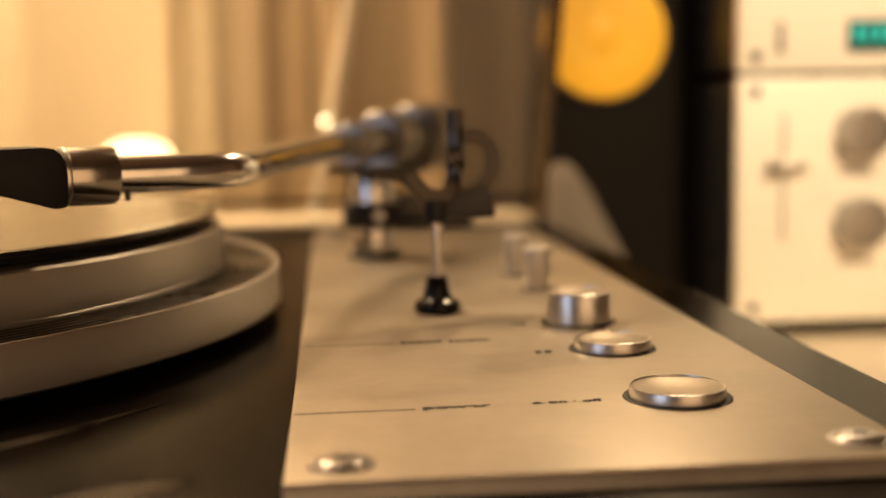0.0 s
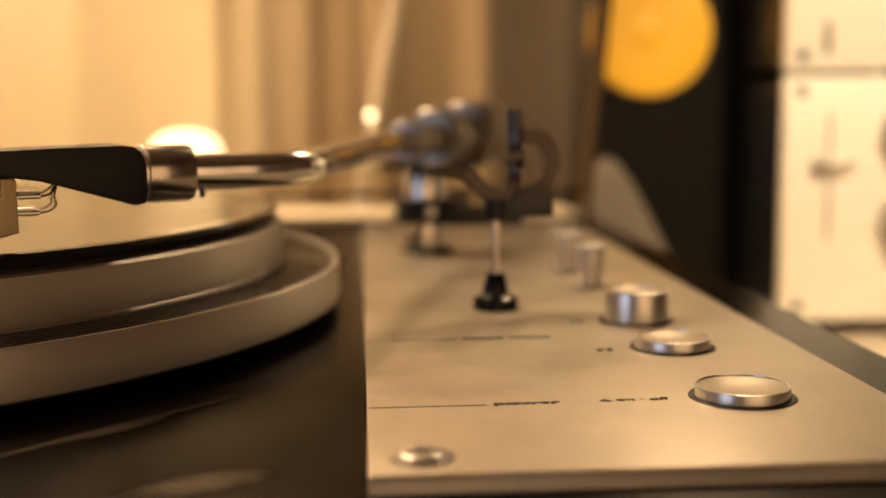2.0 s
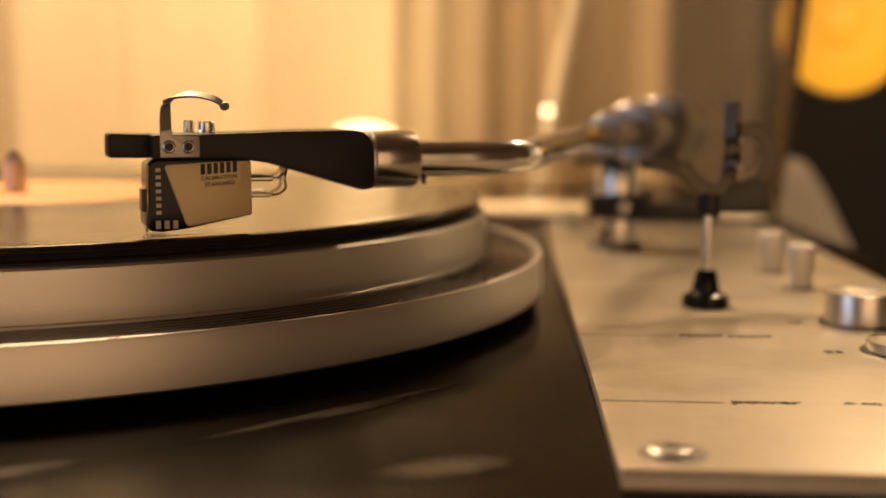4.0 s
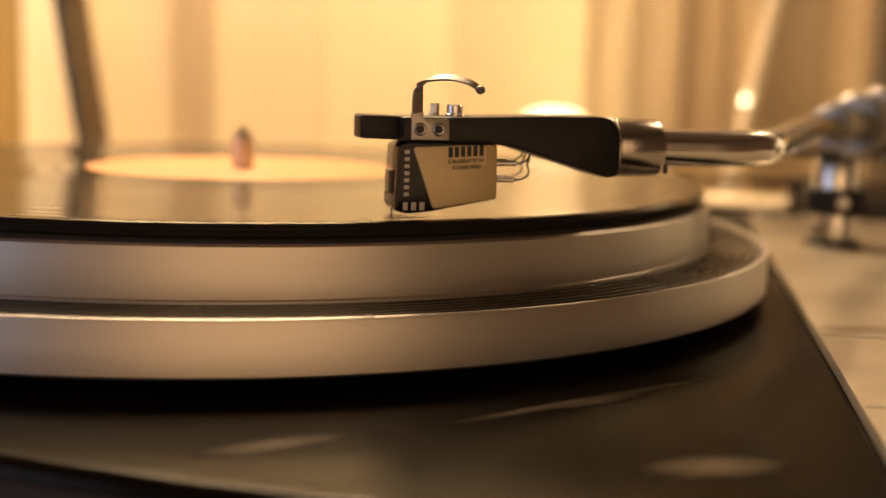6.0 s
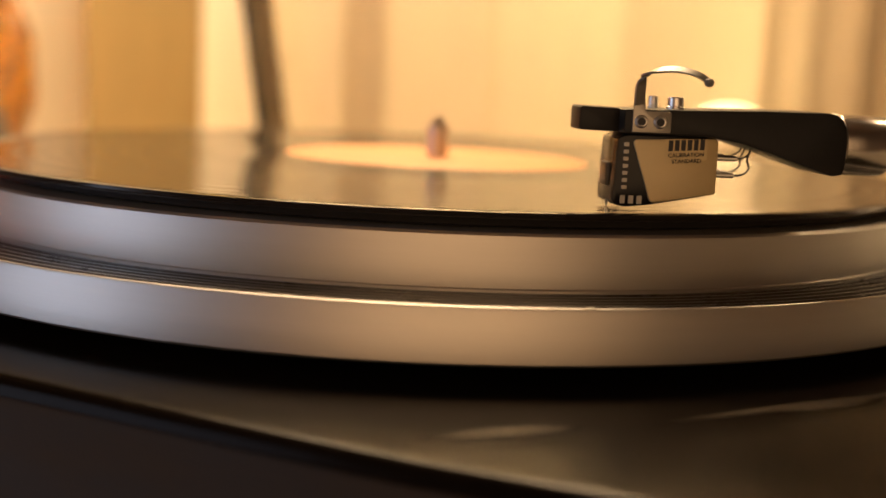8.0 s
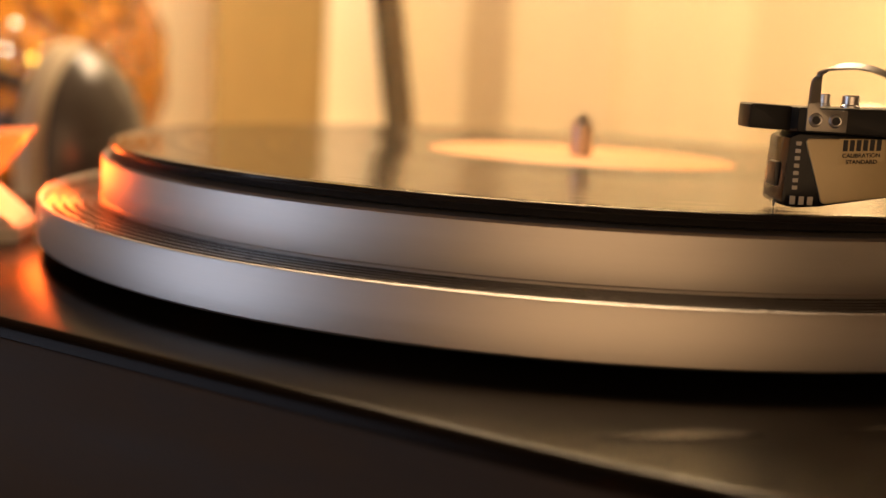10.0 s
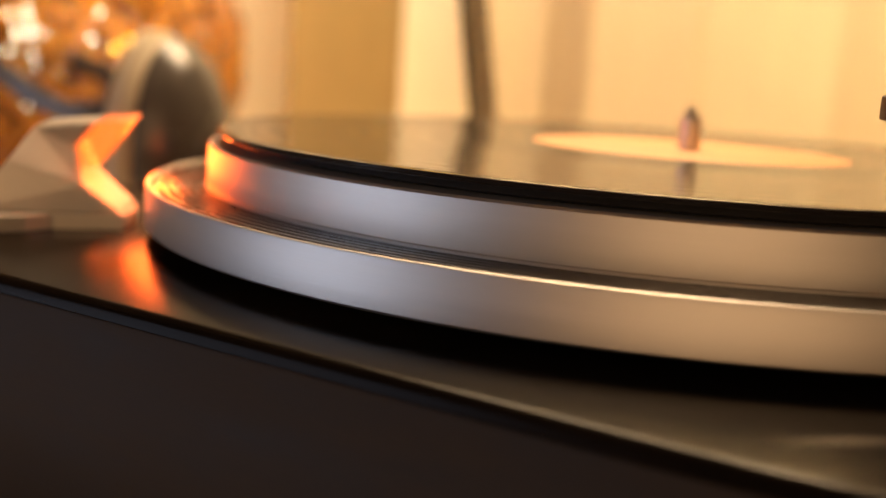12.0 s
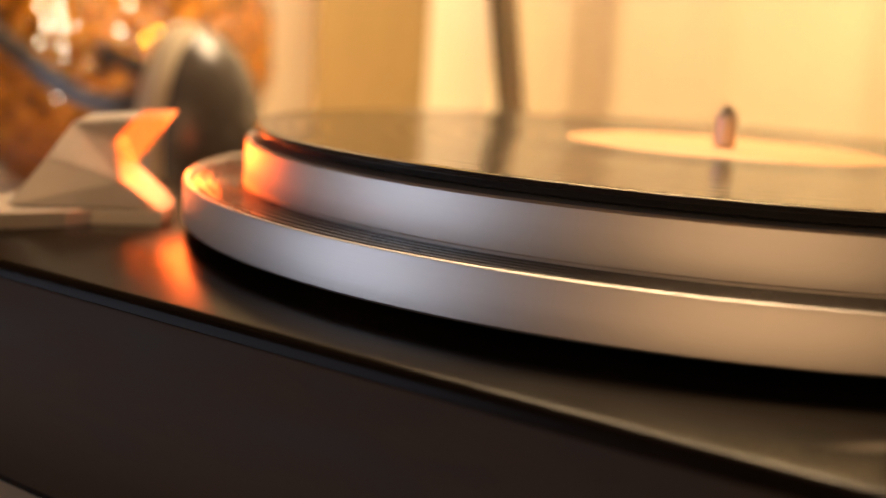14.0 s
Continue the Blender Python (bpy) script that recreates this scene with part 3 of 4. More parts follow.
# finger lift on the side of the headshell
fl = hs("finger_lift_plate", prism([(0.0106, 0.0484), (0.0106, 0.0545), (0.0133, 0.0545), (0.0133, 0.0530), (0.0190, 0.0530), (0.0192, 0.0526), (0.0192, 0.0486), (0.0190, 0.0484)], -0.0108, -0.0101, 0.0001), GUN,
        "grey metal finger lift", parent=shell)
pts = smooth_path([(0.0119, -0.0105, 0.0542), (0.0119, -0.0107, 0.0585), (0.0121, -0.0125, 0.0606), (0.0138, -0.0165, 0.0618), (0.0170, -0.0205, 0.0621), (0.0204, -0.0235, 0.0612), (0.0222, -0.0246, 0.0599)], 6)
hs("finger_lift", sweep(pts, rect_section(0.0013, 0.00035), up=(0.3, -1, 0.6), scale=[1.0 - 0.45 * i / 36 for i in range(37)]), GUN, parent=shell)
hs("finger_lift_tip", lathe([(0, -0.0010), (0.0008, -0.0007), (0.0011, 0), (0.0008, 0.0007), (0, 0.0010)], 20, Matrix.Translation((0.0224, -0.0248, 0.0597))), GUN, parent=shell)
for u in (0.0125, 0.0167):
    hs("lift_screw", lathe([(0.0005, 0.0), (0.0005, 0.0003), (0.0011, 0.0005), (0.0014, 0.0003), (0.0015, 0.0)], 24, Matrix.Translation((u, -0.0108, 0.0507)) @ Matrix.Rotation(radians(90), 4, "X")), SATIN, parent=shell)
    hs("lift_screw_socket", lathe([(0, 0.0), (0.0009, 0.0), (0.0009, 0.00045), (0, 0.00045)], 20, Matrix.Translation((u, -0.0108, 0.0507)) @ Matrix.Rotation(radians(90), 4, "X")), INK, parent=shell)
for u, v, r in ((0.0190, 0.0045, 0.0013), (0.0218, -0.0040, 0.0021)):
    hs("mounting_screw", lathe([(0, 0), (r, 0), (r, 0.0006), (r * 0.86, 0.0008), (r * 0.86, 0.0026), (r * 0.75, 0.0029), (r * 0.3, 0.0029), (r * 0.3, 0.0022), (0, 0.0022)], 28, Matrix.Translation((u, v, 0.0534))), SATIN, parent=shell)

# cartridge
cart = hs("cartridge", prism([(0.0078, 0.0330), (0.0084, 0.0466), (0.0104, 0.0478), (0.0304, 0.0480), (0.0312, 0.0468), (0.0313, 0.0350), (0.0165, 0.0322), (0.0108, 0.0316), (0.0084, 0.0320)], -0.0078, 0.0075, 0.0005), GLOSSBLACK,
          "black cartridge with a beige side plate")
cart.name = "cartridge"
hs("cartridge_side_plate", prism([(0.0117, 0.0460), (0.0122, 0.0467), (0.0302, 0.0474), (0.0310, 0.0466), (0.0311, 0.0356), (0.0306, 0.0351), (0.0170, 0.0328), (0.0162, 0.0332)], -0.0085, -0.0077, 0.0003), BEIGE,
   "beige enamelled plate", parent=cart)
hs("cartridge_sticker", prism([(0.0190, 0.0412), (0.0188, 0.0470), (0.0284, 0.0473), (0.0285, 0.0427)], -0.0086, -0.0085), BEIGE, parent=cart)
for k in range(6):
    hs("model_mark", prism([(0.0196 + k * 0.00143, 0.0444 + k * 0.0001), (0.0196 + k * 0.00143, 0.0468 + k * 0.0001), (0.0206 + k * 0.00143, 0.0468 + k * 0.0001), (0.0206 + k * 0.00143, 0.0444 + k * 0.0001)], -0.00872, -0.0086), INK, parent=cart)
for txt, u, w in (("CALIBRATION", 0.0196, 0.0430), ("STANDARD", 0.0205, 0.0417)):
    o = lettering("sticker_lettering", txt, 0.00125, HM @ Matrix.Translation((u, -0.00875, w)) @ Matrix.Rotation(radians(-4), 4, "Y") @ Matrix.Rotation(radians(90), 4, "X"), INK, cart, 1.02, 0.00002)
for k in range(7):
    z = 0.0455 - k * 0.00158
    hs("maker_mark", prism([(0.0098, z - 0.00042), (0.0098, z + 0.00042), (0.0109, z + 0.00042), (0.0109, z - 0.00042)], -0.0080, -0.0078), CREAMINK, parent=cart)
for k in range(3):
    u = 0.0096 + k * 0.0019
    hs("type_mark", prism([(u, 0.0324), (u, 0.0342), (u + 0.0011, 0.0342), (u + 0.0011, 0.0324)], -0.0080, -0.0078), CREAMINK, parent=cart)
hs("stylus_block", prism([(0.0072, 0.0360), (0.0072, 0.0410), (0.0084, 0.0412), (0.0084, 0.0355)], -0.0030, 0.0030, 0.0003), BLACK, parent=cart)
hs("stylus", lathe([(0, 0), (0.0003, 0.0006), (0.0006, 0.0030), (0, 0.0034)], 12, Matrix.Translation((0.0085, 0, 0.0308))), SATIN, parent=cart)
for v in (-0.0045, 0.0045):
    for w, ln in ((0.0392, 0.0050), (0.0430, 0.0055)):
        hs("terminal_pin", lathe([(0, 0), (0.0006, 0), (0.0006, ln), (0, ln)], 14, Matrix.Translation((0.0312, v, w)) @ Matrix.Rotation(radians(90), 4, "Y")), SATIN, parent=cart)
        wire_pts = smooth_path([(0.0312 + ln, v, w), (0.0385, v * 0.9, w + 0.0003), (0.0402, v * 0.7, w + 0.0017), (0.0400, v * 0.5, w + 0.0036), (0.0412, v * 0.4, 0.0462)], 5)
        hs("lead_wire", sweep(wire_pts, disc_section(0.00024, 8)), DARKGUN, parent=cart)

# arm tube, bearing and counterweight
tube = smooth_path([(0.1340, -0.0826, 0.0485), (0.1450, -0.0778, 0.0485), (0.1530, -0.0742, 0.0486), (0.1600, -0.0695, 0.0487), (0.1645, -0.0600, 0.0488), (0.1668, -0.0450, 0.0490),
                    (0.1720, -0.0200, 0.0494), (0.1800, 0.0180, 0.0502), (0.1880, 0.0450, 0.0508), (0.1960, 0.0660, 0.0512)], 8)
apart("arm_tube", sweep(tube, disc_section(0.0045, 28)), CHROME, "polished chrome arm tube")
AX = Vector((0.40, 0.915, 0.01)).normalized()
AQ = AX.to_track_quat("Z", "Y").to_matrix().to_4x4()


def along(s):
    return Matrix.Translation(Vector((0.1940, 0.0600, 0.0512)) + AX * s) @ AQ


apart("front_ring", lathe([(0.0045, 0), (0.0074, 0), (0.0083, 0.0008), (0.0083, 0.0066), (0.0074, 0.0074), (0.0045, 0.0074)], 8, along(0.0)), GUN, "faceted satin ring")
apart("arm_neck", lathe([(0, 0.005), (0.0058, 0.005), (0.0058, 0.032), (0, 0.032)], 40, along(0)), GUN)
apart("bearing_ring", lathe([(0.004, 0), (0.0108, 0), (0.0120, 0.0012), (0.0120, 0.0075), (0.0108, 0.0085), (0.004, 0.0085)], 10, along(0.030)), GUN, "faceted bearing ring")
apart("bearing_house", lathe([(0, 0.036), (0.0090, 0.036), (0.0098, 0.038), (0.0098, 0.060), (0.009, 0.062), (0, 0.062)], 40, along(0)), GUN, "grey metal bearing housing")
apart("counterweight", lathe([(0, 0.066), (0.0125, 0.066), (0.0140, 0.068), (0.0140, 0.098), (0.0125, 0.100), (0, 0.100)], 56, along(0)), GUN, "satin metal counterweight")
apart("rear_stub", lathe([(0.0, 0.06), (0.004, 0.06), (0.004, 0.12), (0, 0.12)], 24, along(0)), CHROME)
PB = (0.2045, 0.1140, ZP)
apart("pivot_base", lathe([(0, 0), (0.0112, 0), (0.0112, 0.0014), (0.0100, 0.0024), (0.0, 0.0024)], 48, Matrix.Translation(PB)), BLACK, "black pivot base")
apart("pivot_post", lathe([(0, 0.003), (0.0082, 0.003), (0.0082, 0.036), (0.0074, 0.0372), (0, 0.0372)], 48, Matrix.Translation(PB)), CHROME, "chrome pivot post")
apart("height_clamp", lathe([(0.0072, 0.0125), (0.0120, 0.0125), (0.0128, 0.0135), (0.0128, 0.0220), (0.0120, 0.0230), (0.0072, 0.0230)], 48, Matrix.Translation(PB)), BLACK, "black height clamp")
apart("clamp_screw", lathe([(0, 0), (0.0022, 0), (0.0022, 0.0012), (0.0012, 0.0016), (0, 0.0016)], 20, Matrix.Translation((PB[0] + 0.0015, PB[1] - 0.0124, ZP + 0.0178)) @ Matrix.Rotation(radians(90), 4, "X")), SATIN)
apart("clamp_arm", box(PB[0] + 0.008, PB[0] + 0.040, PB[1] - 0.010, PB[1] + 0.004, ZP + 0.0115, ZP + 0.0200, 0.0012), BLACK)
apart("yoke", box(PB[0] - 0.019, PB[0] + 0.022, PB[1] - 0.014, PB[1] - 0.002, ZP + 0.0352, ZP + 0.0380, 0.0010), BLACK, "black bearing yoke")
apart("yoke_post", box(PB[0] - 0.006, PB[0] + 0.006, PB[1] - 0.006, PB[1] + 0.006, ZP + 0.037, ZP + 0.0430, 0.001), GUN)

# arm lift with cradle
LX, LY = 0.2176, -0.0265
LIFT = thing("arm_rest", "grey metal arm cradle on a chrome rod with black foot", "arm rest", at=(LX, LY, ZP))


def lpart(name, bm, material, label=""):
    return mesh_ob(name, bm, material, LIFT, label)


lpart("foot", lathe([(0, 0), (0.0066, 0), (0.0069, 0.0005), (0.0069, 0.0026), (0.0064, 0.0034), (0.0048, 0.0040), (0.0042, 0.0044), (0.0030, 0.0103), (0.0026, 0.0108), (0, 0.0108)], 48), GLOSSBLACK, "black stepped plastic foot")
lpart("rod", lathe([(0, 0.010), (0.00145, 0.010), (0.00145, 0.030), (0, 0.030)], 24), CHROME, "thin chrome rod")
lpart("socket", lathe([(0, 0.0268), (0.0032, 0.0268), (0.0034, 0.0275), (0.0036, 0.0335), (0, 0.0335)], 32), BLACK)
lpart("cradle", sweep(smooth_path([(-0.0200, 0.0, 0.0416), (-0.0140, 0, 0.0414), (-0.0085, 0, 0.0404), (-0.0060, 0, 0.0380), (-0.0030, 0, 0.0350), (0.0010, 0, 0.0340), (0.0040, 0, 0.0356), (0.0058, 0, 0.0400), (0.0062, 0, 0.0470), (0.0058, 0, 0.0595)], 6),
                      rect_section(0.0027, 0.0024), up=(0, 0.05, 1), scale=[(0.55 + 0.45 * min(1, i / 12)) * (1 - 0.30 * max(0, (i - 38) / 17)) for i in range(55)]), DARKGUN, "grey metal cradle")
lpart("cradle_clip", sweep(smooth_path([(0.0075, 0.001, 0.0512), (0.0120, 0.001, 0.0518), (0.0158, 0.001, 0.0490), (0.0172, 0.001, 0.0440), (0.0155, 0.001, 0.0390), (0.0110, 0.001, 0.0352), (0.0040, 0.001, 0.0338)], 6),
                           rect_section(0.0022, 0.0011), up=(0, 1, 0.05)), DARKGUN)
lpart("cradle_block", prism([(-0.0020, 0.0278), (0.0010, 0.0335), (0.0060, 0.0345), (0.0140, 0.0372), (0.0170, 0.0350), (0.0174, 0.0280)], -0.002, 0.006, 0.0006), BLACK)

# strobe housing
SA, SB = Vector((0.748, 0.664, 0)), Vector((-0.664, 0.748, 0))
SM = Matrix(((SA.x, SB.x, 0, -0.1456), (SA.y, SB.y, 0, -0.1008), (0, 0, 1, 0), (0, 0, 0, 1)))
STR = thing("strobe_housing", "silver-grey faceted strobe housing with orange prism", "strobe light", at=(-0.165, -0.09, 0.0))


def spart(name, bm, material, label=""):
    bm.transform(SM)
    for f in bm.faces:
        f.smooth = False
    o = mesh_ob(name, bm, material, None, label, smooth=False)
    return local(o, STR)


def facet_body():
    bm = bmesh.new()
    low = 0.0048
    def v(a, b, z):
        return bm.verts.new((a, b, z))
    fA, fH, fB, fG = v(-0.0442, -0.0042, low), v(-0.0007, -0.0042, low), v(-0.0335, -0.0010, 0.0191), v(-0.0120, -0.0010, 0.0130)
    fC, fE, fF = v(-0.0269, 0.0100, 0.0290), v(-0.0087, 0.0100, 0.0308), v(-0.0146, 0.0070, 0.0239)
    kA, kB, kC, kE = v(-0.0442, 0.0260, low), v(-0.0320, 0.0240, 0.0191), v(-0.0218, 0.0220, 0.0310), v(-0.0054, 0.0220, 0.0327)
    kF, kG, kH = v(-0.0110, 0.0230, 0.0250), v(-0.0072, 0.0200, 0.0160), v(0.0034, 0.0200, low + 0.0012)
    for f in ((fA, fH, fG, fB), (fB, fG, fF, fE, fC), (fC, fE, kE, kC), (fB, fC, kC, kB), (fA, fB, kB, kA), (fE, fF, kF, kE), (fF, fG, kG, kF), (fG, fH, kH, kG),
              (kA, kB, kG, kH), (kB, kC, kE, kF, kG), (fA, kA, kH, fH)):
        bm.faces.new(f)
    bmesh.ops.recalc_face_normals(bm, faces=bm.faces)
    bmesh.ops.bevel(bm, geom=bm.edges[:], offset=0.0006, segments=2, affect="EDGES")
    return bm


spart("housing", facet_body(), SILVERPL, "silver-grey faceted plastic housing")


def base_plate():
    """A low plate with a step in its front edge where it broadens."""
    plan = [(0.0, -0.0055), (-0.0203, -0.0055), (-0.0275, -0.0120), (-0.0700, -0.0300), (-0.0700, 0.0240), (0.0042, 0.0240), (0.0036, 0.0100)]
    bm = bmesh.new()
    a = [bm.verts.new((u, w, 0.0)) for u, w in plan]
    b = [bm.verts.new((u, w, 0.0046)) for u, w in plan]
    bm.faces.new(a[::-1])
    bm.faces.new(b)
    for i in range(len(plan)):
        j = (i + 1) % len(plan)
        bm.faces.new((a[i], a[j], b[j], b[i]))
    bmesh.ops.recalc_face_normals(bm, faces=bm.faces)
    bmesh.ops.bevel(bm, geom=bm.edges[:], offset=0.0003, segments=2, affect="EDGES")
    return bm


spart("base_plate", base_plate(), SILVERPL)
wedge = prism([(-0.0084, 0.0310), (0.0021, 0.0316), (-0.0076, 0.0178), (-0.0113, 0.0168), (-0.0143, 0.0240)], 0.0085, 0.0215, 0.0003)
for v in wedge.verts:
    # the far end stands a little higher
    if v.co.y > 0.015:
        v.co.x += 0.0030
        v.co.z += 0.0019
spart("orange_prism", wedge, ORANGE, "glowing orange acrylic prism")

# dust cover, hinged open
LID = thing("dust_cover", "clear acrylic dust cover hinged fully open", "dust cover", at=(0.05, 0.27, 0.0))
LIDL = Matrix.Translation((-0.05, -0.27, 0.0))


def lid(name, bm):
    bm.transform(LIDL)
    return mesh_ob(name, bm, ACRYLIC if name == "lid_panel" else ACRYLIC_EDGE, LID)


LZ0, LZ1 = 0.0165, 0.40
def slant(pl, y0, y1):
    bm = bmesh.new()
    a = [bm.verts.new((x, y0, z)) for x, z in pl]
    b = [bm.verts.new((x, y1, z)) for x, z in pl]
    bm.faces.new(a)
    bm.faces.new(b[::-1])
    for i in range(len(pl)):
        j = (i + 1) % len(pl)
        bm.faces.new((a[i], b[i], b[j], a[j]))
    bmesh.ops.recalc_face_normals(bm, faces=bm.faces)
    bmesh.ops.bevel(bm, geom=bm.edges[:], offset=0.0006, segments=2, affect="EDGES")
    return bm


lid("lid_panel", slant([(-0.183, LZ0), (0.2995, LZ0), (0.336, LZ1), (-0.248, LZ1)], 0.2700, 0.2735))
lid("lid_side", slant([(-0.1845, 0.004), (-0.1810, 0.004), (-0.2460, LZ1), (-0.2500, LZ1)], 0.2350, 0.2698))
lid("lid_side", slant([(0.2965, 0.004), (0.3000, 0.004), (0.3380, LZ1), (0.3340, LZ1)], 0.2420, 0.2698))
lid("lid_rim", box(-0.182, 0.301, 0.2640, 0.2697, 0.0140, 0.0172, 0.0006))
LEDGE = mat("pale_ledge_paint", (0.76, 0.66, 0.48), 0.4, 0, 0.08, 20, 0.05)
tpart("rear_ledge", box(-0.200, 0.300, 0.2642, 0.3330, 0.0002, 0.0036, 0.0008), LEDGE, "pale lit ledge behind the hinges")
for hx in (-0.12, 0.22):
    tpart("hinge", box(hx - 0.018, hx + 0.018, 0.258, 0.276, 0.0004, 0.0190, 0.0015), BLACK, "black lid hinge")

# ---- other units on the table ----
def hifi_unit(name, label, z0, z1, category):
    t = thing(name, label, category, at=(0.62, 0.26, z0))
    o = t.location
    M = Matrix.Translation(-o)
    def p(n, bm, m, lab=""):
        bm.transform(M)
        return mesh_ob(n, bm, m, t, lab)
    p("case", box(0.415, 0.839, 0.266, 0.50, z0 + 0.002, z1 - 0.002, 0.002), BLACK, "black metal case")
    p("faceplate", box(0.4115, 0.843, 0.258, 0.266, z0, z1, 0.0012), FACE, "champagne metal faceplate")
    for sx in (0.4205, 0.834):
        for sz in (z0 + 0.008, z1 - 0.008):
            p("face_screw", lathe([(0, 0), (0.0033, 0), (0.0029, 0.0010), (0, 0.0012)], 24, Matrix.Translation((sx, 0.258, sz)) @ Matrix.Rotation(radians(90), 4, "X")), INK)
    return t, p, M


rx, p, M = hifi_unit("amplifier", "champagne amplifier with knobs and a slider", -0.058, 0.0785, "amplifier")
p("slider_slot", box(0.4358, 0.4376, 0.2573, 0.2579, -0.012, 0.058, 0.0002), GUN, "dark slider slot")
p("slider_tab", box(0.4300, 0.4480, 0.2500, 0.2575, 0.0275, 0.0320, 0.001), SATIN)
p("slider_tip", box(0.4270, 0.4330, 0.2480, 0.2575, 0.0268, 0.0328, 0.001), GUN)
for i in range(4):
    for j in range(2):
        x, z, r = 0.4800 + i * 0.075, (0.0480, -0.0022)[j], 0.0140
        k = p("control_knob", lathe([(0, 0), (r, 0), (r, 0.012), (r * 0.94, 0.0145), (r * 0.6, 0.0150), (0, 0.0145)], 48, Matrix.Translation((x, 0.258, z)) @ Matrix.Rotation(radians(90), 4, "X")), STEEL, "satin metal knob")
        p("printed_mark", box(x - 0.010, x + 0.010, 0.2574, 0.2579, z - 0.0235, z - 0.0222), GUN)
for fx in (0.45, 0.79):
    for fy in (0.30, 0.46):
        p("foot", lathe([(0, 0), (0.012, 0), (0.012, 0.0105), (0, 0.0105)], 24, Matrix.Translation((fx, fy, TABLE_Z))), RUBBER)
tn, p, M = hifi_unit("tuner", "champagne tuner with a green display on the amplifier", 0.0815, 0.1900, "tuner")
p("tuner_slot", box(0.4318, 0.4360, 0.2570, 0.2579, 0.0910, 0.1085, 0.0008), GUN)
p("display_bezel", box(0.4720, 0.600, 0.2570, 0.2579, 0.0915, 0.1090, 0.0006), BLACK)
p("display", box(0.4735, 0.598, 0.2562, 0.2569, 0.0928, 0.1077, 0.0003), GREEN, "dim green display")
for k in range(5):
    p("display_digit", box(0.4752 + k * 0.0068, 0.4785 + k * 0.0068 - 0.0009 * (k % 2), 0.2556, 0.2561, 0.0975, 0.1058), DIGITS, "glowing green bar")
for fx in (0.45, 0.79):
    p("foot", box(fx - 0.01, fx + 0.01, 0.29, 0.31, 0.0785, 0.0816), RUBBER)


def loudspeaker():
    t = thing("loudspeaker", "dark walnut loudspeaker with a yellow cone", "loudspeaker", at=(0.40, 0.33, TABLE_Z))
    M = Matrix.Translation(-t.location)
    def p(n, bm, m, lab="", par=None):
        bm.transform(M)
        return mesh_ob(n, bm, m, par or t, lab)
    p("cabinet", box(0.305, 0.50, 0.345, 0.44, TABLE_Z, 0.26, 0.003), DARKWOOD, "dark walnut cabinet")
    p("baffle", box(0.309, 0.496, 0.338, 0.3448, TABLE_Z + 0.004, 0.256, 0.001), BAFFLE, "black baffle")
    R = Matrix.Translation((0.3545, 0.338, 0.1075)) @ Matrix.Rotation(radians(90), 4, "X")
    c = p("cone", lathe([(0, 0.001), (0.012, 0.001), (0.0375, 0.0030), (0.0385, 0.0026), (0.0385, 0.0)], 64, R), YELLOW, "bright yellow paper cone")
    p("dust_cap", lathe([(0, 0.0026), (0.006, 0.0023), (0.0115, 0.0014), (0.012, 0.0012)], 40, R), YELLOW, par=c)
    p("surround", lathe([(0.0386, 0.0), (0.0386, 0.003), (0.0400, 0.0042), (0.0416, 0.003), (0.0420, 0.0)], 64, R), RUBBER, "black rubber surround")


loudspeaker()


def cloth():
    """A pale cloth hung over a small stand behind the dust cover."""
    bm = bmesh.new()
    n = 40
    rings = []
    for k, (r, z) in enumerate([(0.001, 0.1010), (0.006, 0.098), (0.012, 0.085), (0.020, 0.055), (0.028, 0.020), (0.032, 0.001)]):
        rings.append([bm.verts.new((r * (1 + 0.16 * math.sin(5 * a + k * 0.3)) * math.cos(a) + 0.22 * (0.1 - z), r * (1 + 0.16 * math.sin(5 * a + k * 0.3)) * 0.7 * math.sin(a), z)) for a in [2 * math.pi * i / n for i in range(n)]])
    for a, b in zip(rings, rings[1:]):
        for i in range(n):
            bm.faces.new((a[i], a[(i + 1) % n], b[(i + 1) % n], b[i]))
    bm.faces.new(rings[0])
    bm.faces.new(rings[-1][::-1])
    o = mesh_ob("cleaning_cloth", bm, CLOTH)
    o.location = (0.3215, 0.305, TABLE_Z)
    tagged(o, "pale grey folded cleaning cloth beside the loudspeaker", "cloth")


cloth()


def mood_lamp():
    t = thing("mood_lamp", "small glowing dome lamp behind the dust cover", "lamp", at=(0.064, 0.40, TABLE_Z))
    mesh_ob("lamp_base", lathe([(0, 0), (0.03, 0), (0.032, 0.003), (0.030, 0.096), (0.024, 0.100), (0, 0.100)], 48), FACE, t, "pale lamp base")
    mesh_ob("diffuser", lathe([(0.0235, 0.1002), (0.0230, 0.106), (0.019, 0.1125), (0.010, 0.1165), (0, 0.1175)], 48), GLOW, t, "glowing warm diffuser")


mood_lamp()


